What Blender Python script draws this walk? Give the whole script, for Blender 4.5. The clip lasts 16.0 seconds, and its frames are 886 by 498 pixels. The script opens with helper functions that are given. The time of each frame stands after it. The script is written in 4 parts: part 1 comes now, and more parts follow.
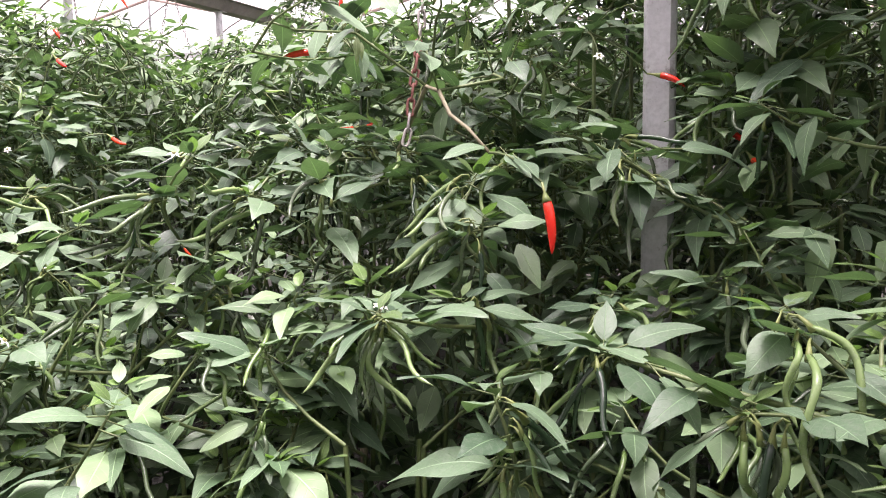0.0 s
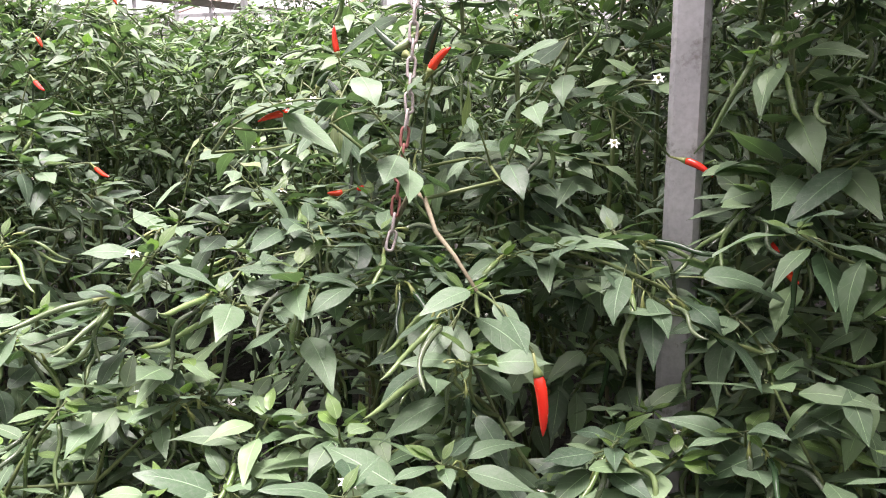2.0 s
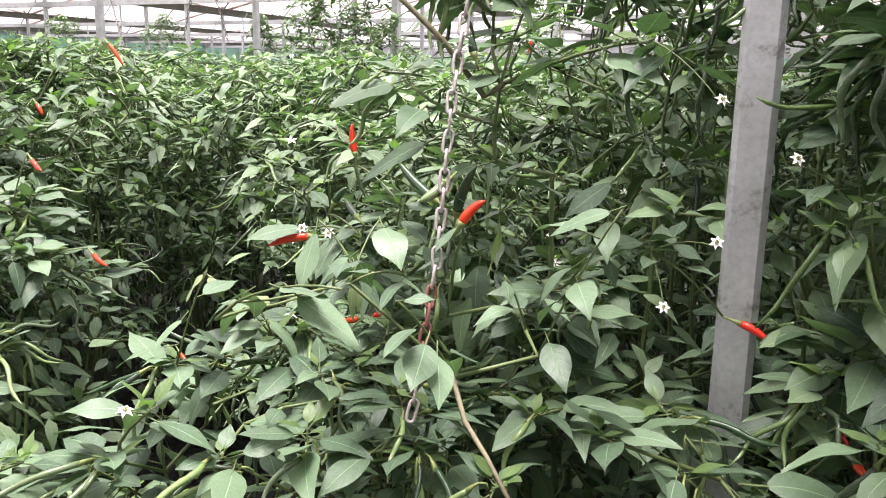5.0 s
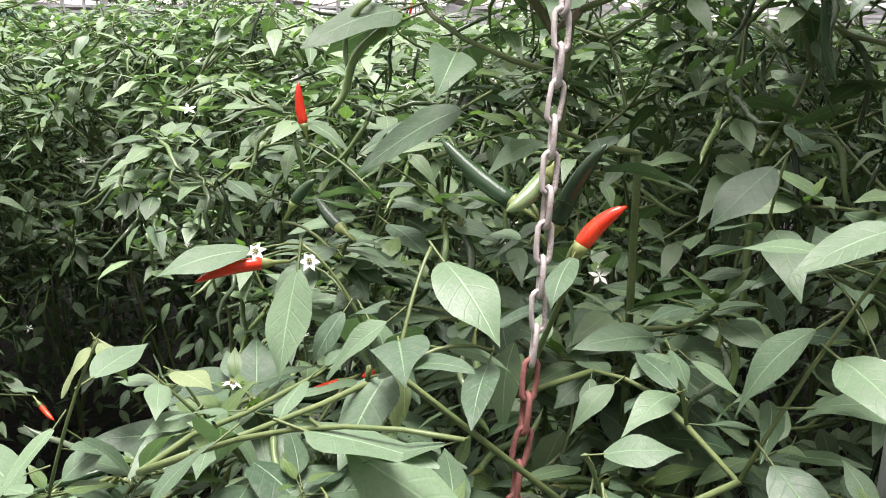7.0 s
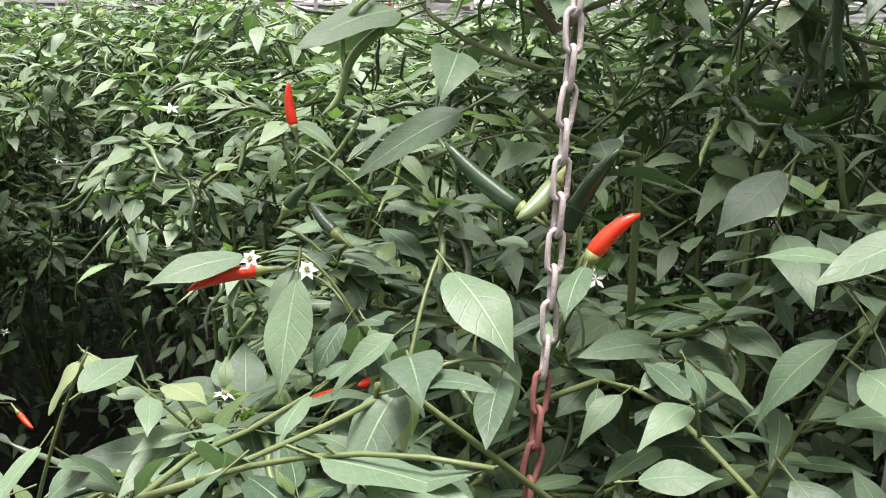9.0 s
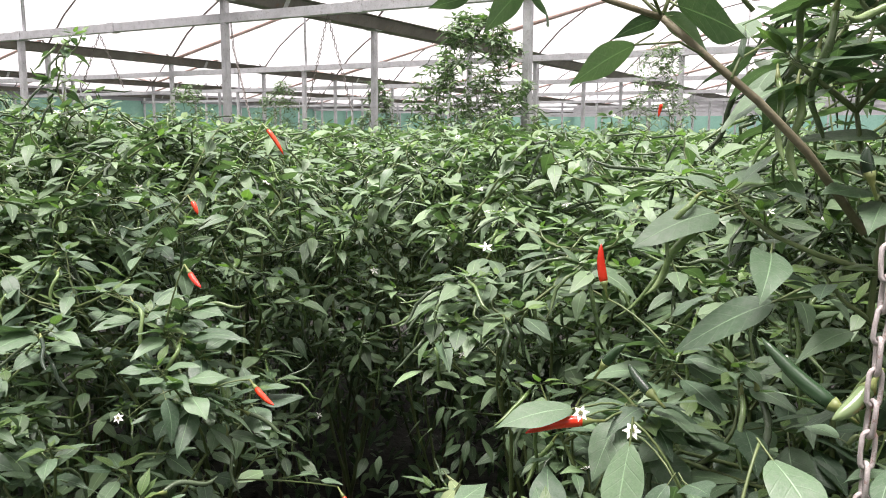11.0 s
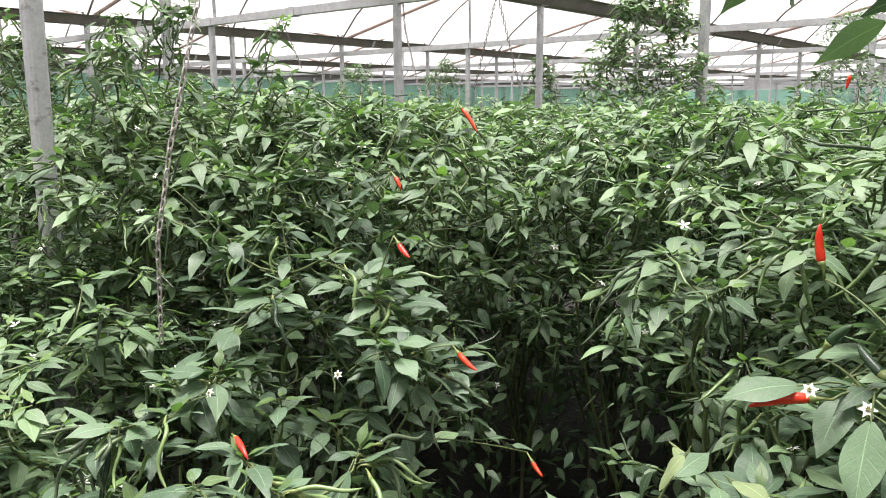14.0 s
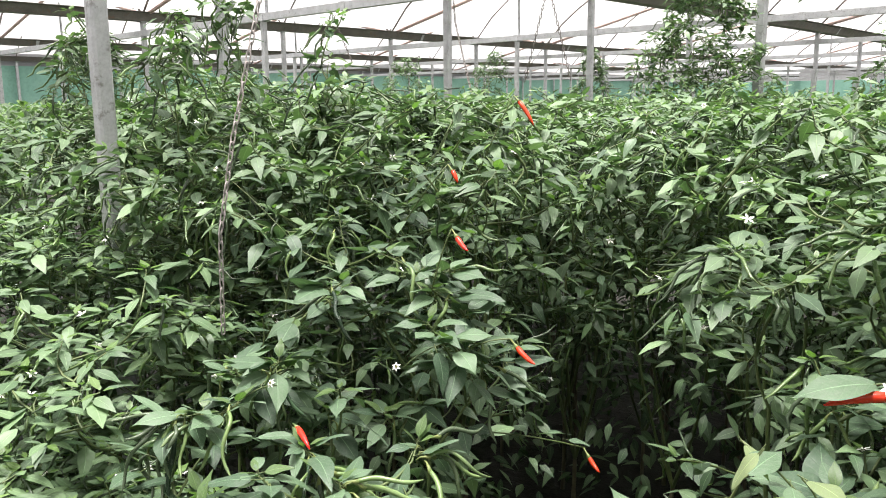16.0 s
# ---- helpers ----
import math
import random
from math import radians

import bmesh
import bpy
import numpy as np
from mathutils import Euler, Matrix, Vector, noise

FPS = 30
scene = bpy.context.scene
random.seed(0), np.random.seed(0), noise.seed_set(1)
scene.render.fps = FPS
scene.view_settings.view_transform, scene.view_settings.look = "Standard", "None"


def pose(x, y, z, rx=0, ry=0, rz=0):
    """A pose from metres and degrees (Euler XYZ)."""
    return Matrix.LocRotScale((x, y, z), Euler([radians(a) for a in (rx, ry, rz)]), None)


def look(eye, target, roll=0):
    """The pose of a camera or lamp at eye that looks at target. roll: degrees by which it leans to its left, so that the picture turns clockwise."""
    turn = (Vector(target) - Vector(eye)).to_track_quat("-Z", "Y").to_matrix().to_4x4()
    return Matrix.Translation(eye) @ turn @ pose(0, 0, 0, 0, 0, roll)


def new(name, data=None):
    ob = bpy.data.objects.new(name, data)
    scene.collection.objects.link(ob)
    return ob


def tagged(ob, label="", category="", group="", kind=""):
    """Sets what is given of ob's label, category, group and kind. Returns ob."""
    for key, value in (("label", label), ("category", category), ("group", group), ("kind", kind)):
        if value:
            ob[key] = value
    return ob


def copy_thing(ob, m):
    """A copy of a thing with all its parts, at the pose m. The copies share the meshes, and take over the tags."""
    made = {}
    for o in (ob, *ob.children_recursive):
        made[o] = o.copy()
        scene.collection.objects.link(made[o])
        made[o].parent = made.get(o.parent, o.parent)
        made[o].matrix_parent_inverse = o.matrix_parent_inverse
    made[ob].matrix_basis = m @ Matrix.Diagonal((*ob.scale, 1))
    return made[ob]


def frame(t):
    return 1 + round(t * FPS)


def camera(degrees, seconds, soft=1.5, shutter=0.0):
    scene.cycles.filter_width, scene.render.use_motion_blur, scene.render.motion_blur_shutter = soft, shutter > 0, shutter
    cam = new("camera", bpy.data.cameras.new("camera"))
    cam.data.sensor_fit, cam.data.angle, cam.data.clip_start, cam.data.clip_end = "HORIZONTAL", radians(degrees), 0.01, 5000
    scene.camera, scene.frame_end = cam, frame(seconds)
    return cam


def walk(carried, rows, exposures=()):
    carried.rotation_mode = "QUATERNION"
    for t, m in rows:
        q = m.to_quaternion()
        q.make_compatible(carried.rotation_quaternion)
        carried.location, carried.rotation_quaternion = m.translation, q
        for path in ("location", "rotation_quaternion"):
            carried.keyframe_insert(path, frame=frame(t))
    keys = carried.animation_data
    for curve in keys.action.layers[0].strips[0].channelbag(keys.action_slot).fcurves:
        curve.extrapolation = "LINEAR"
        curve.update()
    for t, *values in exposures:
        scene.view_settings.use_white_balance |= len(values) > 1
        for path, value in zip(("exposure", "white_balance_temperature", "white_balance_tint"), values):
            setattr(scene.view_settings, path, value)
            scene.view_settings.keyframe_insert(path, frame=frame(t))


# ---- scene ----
cam = camera(57.5, 16.0, 1.0)
PATH = [
    (0.0, (0.038, 0.009, 1.029), (-0.626, 1.879, 0.779), -1.0),
    (0.5, (0.031, 0.045, 1.024), (-0.627, 1.916, 0.768), -0.9),
    (1.0, (0.031, 0.125, 1.064), (-0.657, 1.984, 0.800), -0.9),
    (1.5, (0.037, 0.196, 1.193), (-0.674, 2.034, 0.854), -0.8),
    (2.0, (0.035, 0.204, 1.272), (-0.694, 2.014, 0.837), -0.8),
    (2.5, (0.022, 0.194, 1.311), (-0.702, 2.003, 0.859), -0.5),
    (3.0, (0.010, 0.198, 1.336), (-0.684, 2.022, 0.899), -0.1),
    (3.5, (-0.007, 0.214, 1.359), (-0.684, 2.050, 0.942), 0.3),
    (4.0, (-0.016, 0.252, 1.387), (-0.705, 2.080, 0.960), 0.3),
    (4.5, (-0.014, 0.294, 1.427), (-0.736, 2.109, 0.999), 0.6),
    (5.0, (-0.051, 0.335, 1.446), (-0.791, 2.145, 1.025), 0.8),
    (5.2, (-0.088, 0.372, 1.440), (-0.804, 2.190, 1.015), 0.7),
    (7.3, (-0.386, 0.705, 1.402), (-0.783, 2.603, 0.912), 1.0),
    (7.5, (-0.389, 0.704, 1.402), (-0.777, 2.604, 0.913), 1.1),
    (8.0, (-0.394, 0.707, 1.401), (-0.772, 2.610, 0.915), 1.2),
    (8.5, (-0.392, 0.712, 1.404), (-0.760, 2.614, 0.905), 1.0),
    (9.0, (-0.395, 0.711, 1.405), (-0.762, 2.614, 0.912), 1.0),
    (9.5, (-0.396, 0.687, 1.440), (-0.819, 2.587, 0.980), 0.8),
    (10.0, (-0.414, 0.622, 1.487), (-1.013, 2.494, 1.119), 0.7),
    (10.2, (-0.417, 0.605, 1.500), (-1.111, 2.450, 1.158), 0.7),
    (12.3, (-0.416, 0.515, 1.518), (-1.539, 2.149, 1.256), 0.2),
    (12.5, (-0.435, 0.504, 1.525), (-1.568, 2.129, 1.245), 0.3),
    (13.0, (-0.446, 0.488, 1.520), (-1.627, 2.073, 1.214), 0.3),
    (13.5, (-0.450, 0.479, 1.520), (-1.674, 2.025, 1.187), 0.1),
    (14.0, (-0.454, 0.472, 1.514), (-1.726, 1.977, 1.173), -0.2),
    (14.5, (-0.463, 0.464, 1.510), (-1.772, 1.936, 1.166), -0.1),
    (15.0, (-0.466, 0.465, 1.513), (-1.800, 1.912, 1.155), -0.3),
    (15.5, (-0.473, 0.458, 1.510), (-1.821, 1.893, 1.156), -0.4),
    (16.0, (-0.472, 0.459, 1.513), (-1.828, 1.885, 1.157), -0.5),
]
# the camera's exposure sinks as more of the bright roof comes into view
EXPOSURES = [(0.0, 1.82, 6500, 29), (1.0, 1.82, 6500, 32), (2.0, 1.78, 6500, 28), (2.6, 1.78, 6500, 17), (4.0, 1.72, 6500, 18), (5.0, 1.68, 6500, 20), (8.0, 1.42, 6500, 18), (9.0, 1.42, 6500, 19), (9.6, 1.55, 6500, 21), (10.0, 1.48, 6500, 20), (12.5, 1.12, 6500, 16), (14.0, 1.26, 6500, 13), (16.0, 1.32, 6500, 11)]
walk(cam, [(t, look(eye, target, roll)) for t, eye, target, roll in PATH], EXPOSURES)

# ---- light: an overcast sky above a white film roof ----
world = bpy.data.worlds.new("overcast_sky")
scene.world = world
world.use_nodes = True
wn, wl = world.node_tree.nodes, world.node_tree.links
sky = wn.new("ShaderNodeTexSky")
sky.sky_type = "NISHITA"
sky.sun_disc = False
sky.sun_elevation, sky.sun_rotation = radians(85), radians(200)
pale = wn.new("ShaderNodeHueSaturation")
pale.inputs["Saturation"].default_value = 0.12
wl.new(sky.outputs["Color"], pale.inputs["Color"])
wl.new(pale.outputs["Color"], wn["Background"].inputs["Color"])
wn["Background"].inputs["Strength"].default_value = 0.085
sun_data = bpy.data.lights.new("sun", "SUN")
sun_data.energy, sun_data.angle, sun_data.color = 4.6, radians(30), (1.0, 0.97, 0.92)
sun = new("sun", sun_data)
SUN_FROM = Vector((math.sin(sky.sun_rotation) * math.cos(sky.sun_elevation), math.cos(sky.sun_rotation) * math.cos(sky.sun_elevation), math.sin(sky.sun_elevation)))
sun.matrix_world = look(SUN_FROM * 60, (0, 0, 0))


# ---- materials ----
def nodes_of(name):
    m = bpy.data.materials.new(name)
    m.use_nodes = True
    return m, m.node_tree.nodes, m.node_tree.links, m.node_tree.nodes["Principled BSDF"]


def math_node(n, l, op, a, b=None, clamp=False):
    q = n.new("ShaderNodeMath")
    q.operation, q.use_clamp = op, clamp
    for i, v in enumerate((a, b)):
        if v is None:
            continue
        if isinstance(v, (int, float)):
            q.inputs[i].default_value = v
        else:
            l.new(v, q.inputs[i])
    return q.outputs[0]


def mix_colour(n, l, fac, a, b, mode="MIX"):
    q = n.new("ShaderNodeMix")
    q.data_type, q.blend_type = "RGBA", mode
    for sock, v in ((q.inputs[0], fac), (q.inputs[6], a), (q.inputs[7], b)):
        if isinstance(v, (int, float)):
            sock.default_value = v
        elif isinstance(v, tuple):
            sock.default_value = (*v, 1)
        else:
            l.new(v, sock)
    return q.outputs[2]


def noise_node(n, l, scale, detail=3, rough=0.6, vector=None):
    q = n.new("ShaderNodeTexNoise")
    q.inputs["Scale"].default_value, q.inputs["Detail"].default_value, q.inputs["Roughness"].default_value = scale, detail, rough
    if vector is not None:
        l.new(vector, q.inputs["Vector"])
    return q.outputs["Fac"]


def ramp(n, l, fac, lo, hi):
    q = n.new("ShaderNodeMapRange")
    q.inputs["From Min"].default_value, q.inputs["From Max"].default_value = lo, hi
    l.new(fac, q.inputs["Value"])
    return q.outputs["Result"]


def bump(n, l, bsdf, height, strength, distance):
    q = n.new("ShaderNodeBump")
    q.inputs["Strength"].default_value, q.inputs["Distance"].default_value = strength, distance
    l.new(height, q.inputs["Height"])
    l.new(q.outputs["Normal"], bsdf.inputs["Normal"])


def leaf_material(name, dark, light, island, rough=0.46, glow=0.16):
    """Pepper leaf: pale midrib and side veins along the blade, dust specks, some light through it."""
    m, n, l, b = nodes_of(name)
    uv = n.new("ShaderNodeUVMap")
    sep = n.new("ShaderNodeSeparateXYZ")
    l.new(uv.outputs["UV"], sep.inputs["Vector"])
    off = math_node(n, l, "ABSOLUTE", math_node(n, l, "SUBTRACT", sep.outputs["X"], 0.5))
    rib = math_node(n, l, "SUBTRACT", 1.0, math_node(n, l, "MULTIPLY", off, 36.0), True)
    wave = math_node(n, l, "SINE", math_node(n, l, "MULTIPLY", math_node(n, l, "SUBTRACT", sep.outputs["Y"], math_node(n, l, "MULTIPLY", off, 0.4)), 40.0))
    vein = ramp(n, l, wave, 0.88, 1.0)
    if island:
        rnd = n.new("ShaderNodeNewGeometry").outputs["Random Per Island"]
    else:
        rnd = n.new("ShaderNodeObjectInfo").outputs["Random"]
    geo = n.new("ShaderNodeTexCoord")
    blotch = noise_node(n, l, 35.0, 4, 0.6, geo.outputs["Object"])
    col = mix_colour(n, l, rnd, dark, light)
    col = mix_colour(n, l, math_node(n, l, "MULTIPLY", blotch, 0.5), col, tuple(c * 0.62 for c in dark))
    col = mix_colour(n, l, math_node(n, l, "MULTIPLY", vein, 0.045), col, tuple(min(1, c * 2.0 + 0.01) for c in light))
    col = mix_colour(n, l, math_node(n, l, "MULTIPLY", rib, 0.32), col, tuple(min(1, c * 2.6 + 0.02) for c in light))
    speck = ramp(n, l, noise_node(n, l, 330.0, 2, 0.5, geo.outputs["Object"]), 0.72, 0.78)
    col = mix_colour(n, l, math_node(n, l, "MULTIPLY", speck, 0.35), col, (0.42, 0.42, 0.38))
    dust = ramp(n, l, noise_node(n, l, 14.0, 4, 0.65, geo.outputs["Object"]), 0.45, 0.75)
    col = mix_colour(n, l, math_node(n, l, "MULTIPLY", dust, 0.28), col, (0.2, 0.2, 0.185))
    l.new(col, b.inputs["Base Color"])
    l.new(math_node(n, l, "ADD", math_node(n, l, "MULTIPLY", blotch, 0.25), rough - 0.1), b.inputs["Roughness"])
    b.inputs["Specular IOR Level"].default_value = 0.45
    relief = math_node(n, l, "ADD", math_node(n, l, "MULTIPLY", vein, -0.3), math_node(n, l, "ADD", math_node(n, l, "MULTIPLY", blotch, 0.5), math_node(n, l, "MULTIPLY", rib, -0.8)))
    bump(n, l, b, relief, 0.45, 0.0012)
    thin = n.new("ShaderNodeBsdfTranslucent")
    l.new(mix_colour(n, l, 1.0, col, (1.25, 1.6, 0.75), "MULTIPLY"), thin.inputs["Color"])
    mix = n.new("ShaderNodeMixShader")
    mix.inputs[0].default_value = glow
    l.new(b.outputs[0], mix.inputs[1])
    l.new(thin.outputs[0], mix.inputs[2])
    l.new(mix.outputs[0], n["Material Output"].inputs["Surface"])
    return m


def rough_material(name, a, b_col, scale, rough, metal=0.0, bump_height=0.002, strength=0.4, stain=None, vary=False):
    """Two-scale mottled surface with fine relief."""
    m, n, l, b = nodes_of(name)
    geo = n.new("ShaderNodeTexCoord").outputs["Object"]
    big, fine = noise_node(n, l, scale, 4, 0.6, geo), noise_node(n, l, scale * 9, 4, 0.65, geo)
    col = mix_colour(n, l, ramp(n, l, big, 0.3, 0.7), a, b_col)
    col = mix_colour(n, l, math_node(n, l, "MULTIPLY", ramp(n, l, fine, 0.4, 0.8), 0.45), col, tuple(c * 0.55 for c in a))
    if stain:
        col = mix_colour(n, l, ramp(n, l, noise_node(n, l, scale * 2.3, 5, 0.7, geo), 0.56, 0.68), col, stain)
    if vary:
        col = mix_colour(n, l, math_node(n, l, "MULTIPLY", n.new("ShaderNodeObjectInfo").outputs["Random"], 0.4), col, b_col)
    l.new(col, b.inputs["Base Color"])
    l.new(math_node(n, l, "ADD", math_node(n, l, "MULTIPLY", fine, 0.3), rough - 0.15), b.inputs["Roughness"])
    b.inputs["Metallic"].default_value = metal
    bump(n, l, b, fine, strength, bump_height)
    return m


def pepper_material(name, base, tip, streak, rough, island=False):
    """Glossy pepper skin: colour drifts along its length, with dusty streaks."""
    m, n, l, b = nodes_of(name)
    geo = n.new("ShaderNodeTexCoord").outputs["Object"]
    uv = n.new("ShaderNodeUVMap")
    sep = n.new("ShaderNodeSeparateXYZ")
    l.new(uv.outputs["UV"], sep.inputs["Vector"])
    rnd = (n.new("ShaderNodeNewGeometry").outputs["Random Per Island"] if island else n.new("ShaderNodeObjectInfo").outputs["Random"])
    mott = noise_node(n, l, 70.0, 4, 0.6, geo)
    col = mix_colour(n, l, sep.outputs["Y"], base, tip)
    col = mix_colour(n, l, math_node(n, l, "MULTIPLY", ramp(n, l, rnd, 0.3, 0.7), 0.8), col, streak)
    col = mix_colour(n, l, math_node(n, l, "MULTIPLY", ramp(n, l, mott, 0.5, 0.7), 0.4), col, streak)
    l.new(col, b.inputs["Base Color"])
    l.new(math_node(n, l, "ADD", math_node(n, l, "MULTIPLY", mott, 0.2), rough - 0.1), b.inputs["Roughness"])
    bump(n, l, b, mott, 0.25, 0.001)
    return m


LEAF = leaf_material("pepper_leaf", (0.042, 0.084, 0.045), (0.155, 0.24, 0.135), False)
LEAF_YOUNG = leaf_material("young_pepper_leaf", (0.085, 0.15, 0.045), (0.13, 0.21, 0.065), False, 0.36, 0.3)
LEAF_MASS = leaf_material("pepper_foliage", (0.05, 0.098, 0.048), (0.2, 0.3, 0.15), True)
LEAF_MASS_YOUNG = leaf_material("young_pepper_foliage", (0.1, 0.18, 0.045), (0.17, 0.28, 0.075), True, 0.36, 0.3)
LEAF_PALE = leaf_material("pale_pepper_leaf", (0.2, 0.26, 0.12), (0.26, 0.32, 0.16), False, 0.5, 0.3)
STEM = rough_material("green_stem", (0.07, 0.11, 0.035), (0.13, 0.16, 0.06), 30, 0.5, 0, 0.001, 0.3)
STEM_WOOD = rough_material("woody_stem", (0.12, 0.1, 0.06), (0.2, 0.18, 0.11), 25, 0.7, 0, 0.002, 0.5)
PEPPER_GREEN = pepper_material("green_pepper_skin", (0.14, 0.215, 0.075), (0.19, 0.265, 0.11), (0.045, 0.058, 0.045), 0.26)
PEPPER_DARK = pepper_material("dark_green_pepper_skin", (0.02, 0.05, 0.02), (0.03, 0.062, 0.026), (0.016, 0.028, 0.018), 0.25)
PEPPER_MASS = pepper_material("green_pepper_cluster_skin", (0.1, 0.165, 0.05), (0.12, 0.18, 0.065), (0.035, 0.05, 0.035), 0.28, True)
PEPPER_RED = pepper_material("red_pepper_skin", (0.62, 0.034, 0.014), (0.6, 0.016, 0.012), (0.64, 0.06, 0.016), 0.25)
CALYX = rough_material("pepper_calyx", (0.12, 0.17, 0.05), (0.2, 0.22, 0.07), 60, 0.5, 0, 0.0005, 0.3)
PETAL = rough_material("white_petal", (0.78, 0.78, 0.72), (0.82, 0.82, 0.78), 80, 0.6, 0, 0.0005, 0.2)
ANTHER = rough_material("flower_anther", (0.35, 0.34, 0.1), (0.2, 0.22, 0.16), 120, 0.6, 0, 0.0005, 0.2)
STEEL = rough_material("galvanised_steel", (0.42, 0.42, 0.435), (0.56, 0.56, 0.58), 12, 0.5, 0.35, 0.001, 0.3, (0.25, 0.24, 0.23))
STEEL_DARK = rough_material("weathered_gutter_steel", (0.11, 0.1, 0.09), (0.19, 0.17, 0.155), 6, 0.6, 0.2, 0.001, 0.3, (0.15, 0.1, 0.07))
STEEL_PINK = rough_material("faded_red_primer", (0.36, 0.25, 0.22), (0.44, 0.33, 0.3), 8, 0.6, 0.0, 0.001, 0.3)
CHAIN_GREY = rough_material("dusty_grey_chain_steel", (0.34, 0.3, 0.29), (0.46, 0.42, 0.41), 90, 0.55, 0.2, 0.001, 0.5, (0.24, 0.17, 0.14))
CHAIN_RUST = rough_material("rusted_chain_steel", (0.15, 0.05, 0.042), (0.23, 0.09, 0.075), 90, 0.8, 0.0, 0.001, 0.6)
SOIL = rough_material("damp_soil", (0.013, 0.012, 0.01), (0.024, 0.021, 0.018), 3, 0.95, 0, 0.03, 0.8)


def film_material():
    m, n, l, b = nodes_of("white_greenhouse_film")
    geo = n.new("ShaderNodeTexCoord").outputs["Object"]
    dirt = noise_node(n, l, 1.2, 5, 0.6, geo)
    col = mix_colour(n, l, ramp(n, l, dirt, 0.35, 0.75), (0.54, 0.535, 0.54), (0.48, 0.475, 0.48))
    l.new(col, b.inputs["Base Color"])
    b.inputs["Roughness"].default_value = 0.6
    thin = n.new("ShaderNodeBsdfTranslucent")
    l.new(col, thin.inputs["Color"])
    mix = n.new("ShaderNodeMixShader")
    mix.inputs[0].default_value = 0.75
    l.new(b.outputs[0], mix.inputs[1])
    l.new(thin.outputs[0], mix.inputs[2])
    l.new(mix.outputs[0], n["Material Output"].inputs["Surface"])
    return m


FILM = film_material()
NET = rough_material("green_shade_net", (0.2, 0.4, 0.32), (0.27, 0.48, 0.4), 1.5, 0.8, 0, 0.002, 0.3)


# ---- mesh tools ----
class Bag:
    """Collects quads and triangles of one mesh."""

    def __init__(self):
        self.verts, self.faces, self.slots, self.uvs = [], [], [], []

    def add(self, verts, faces, slot=0, uvs=None):
        k = len(self.verts)
        self.verts.extend(verts)
        for f in faces:
            self.faces.append([i + k for i in f])
            self.slots.append(slot)
            self.uvs.extend([uvs[i] for i in f] if uvs else [(0.5, 0.5)] * len(f))

    def mesh(self, name, materials, smooth=True):
        me = bpy.data.meshes.new(name)
        me.from_pydata([tuple(v) for v in self.verts], [], self.faces)
        for mat in materials:
            me.materials.append(mat)
        me.polygons.foreach_set("material_index", self.slots)
        me.polygons.foreach_set("use_smooth", [smooth] * len(self.faces))
        layer = me.uv_layers.new(name="UVMap")
        layer.data.foreach_set("uv", [c for uv in self.uvs for c in uv])
        me.update()
        return me


def placed(m, verts):
    a = np.array(m)
    return np.asarray(verts) @ a[:3, :3].T + a[:3, 3]


def tube(bag, points, radii, sides=6, slot=0, cap=True):
    """A tapering tube along points."""
    pts = [Vector(p) for p in points]
    verts, faces, uvs = [], [], []
    side = None
    for i, p in enumerate(pts):
        d = (pts[min(i + 1, len(pts) - 1)] - pts[max(i - 1, 0)]).normalized()
        if side is None:
            side = d.orthogonal().normalized()
        side = (side - d * side.dot(d)).normalized()
        up = d.cross(side)
        r = radii[i] if not isinstance(radii, float) else radii
        for k in range(sides):
            a = 2 * math.pi * k / sides
            verts.append(p + side * (math.cos(a) * r) + up * (math.sin(a) * r))
            uvs.append((k / sides, i / max(1, len(pts) - 1)))
    for i in range(len(pts) - 1):
        for k in range(sides):
            a, b = i * sides + k, i * sides + (k + 1) % sides
            faces.append((a, b, b + sides, a + sides))
    if cap:
        faces.append(tuple(range(sides))[::-1])
        faces.append(tuple((len(pts) - 1) * sides + k for k in range(sides)))
    bag.add(verts, faces, slot, uvs)


def box(bag, lo, hi, slot=0):
    x0, y0, z0 = lo
    x1, y1, z1 = hi
    v = [(x0, y0, z0), (x1, y0, z0), (x1, y1, z0), (x0, y1, z0), (x0, y0, z1), (x1, y0, z1), (x1, y1, z1), (x0, y1, z1)]
    bag.add(v, [(3, 2, 1, 0), (4, 5, 6, 7), (0, 1, 5, 4), (1, 2, 6, 5), (2, 3, 7, 6), (3, 0, 4, 7)], slot)


def part(name, mesh, parent, label="", m=None):
    ob = new(name, mesh)
    ob.parent = parent
    if m is not None:
        ob.matrix_local = m
    return tagged(ob, label=label) if label else ob


def bezier(a, b, c, n):
    return [a * (1 - t) ** 2 + b * (2 * t * (1 - t)) + c * t * t for t in (i / n for i in range(n + 1))]


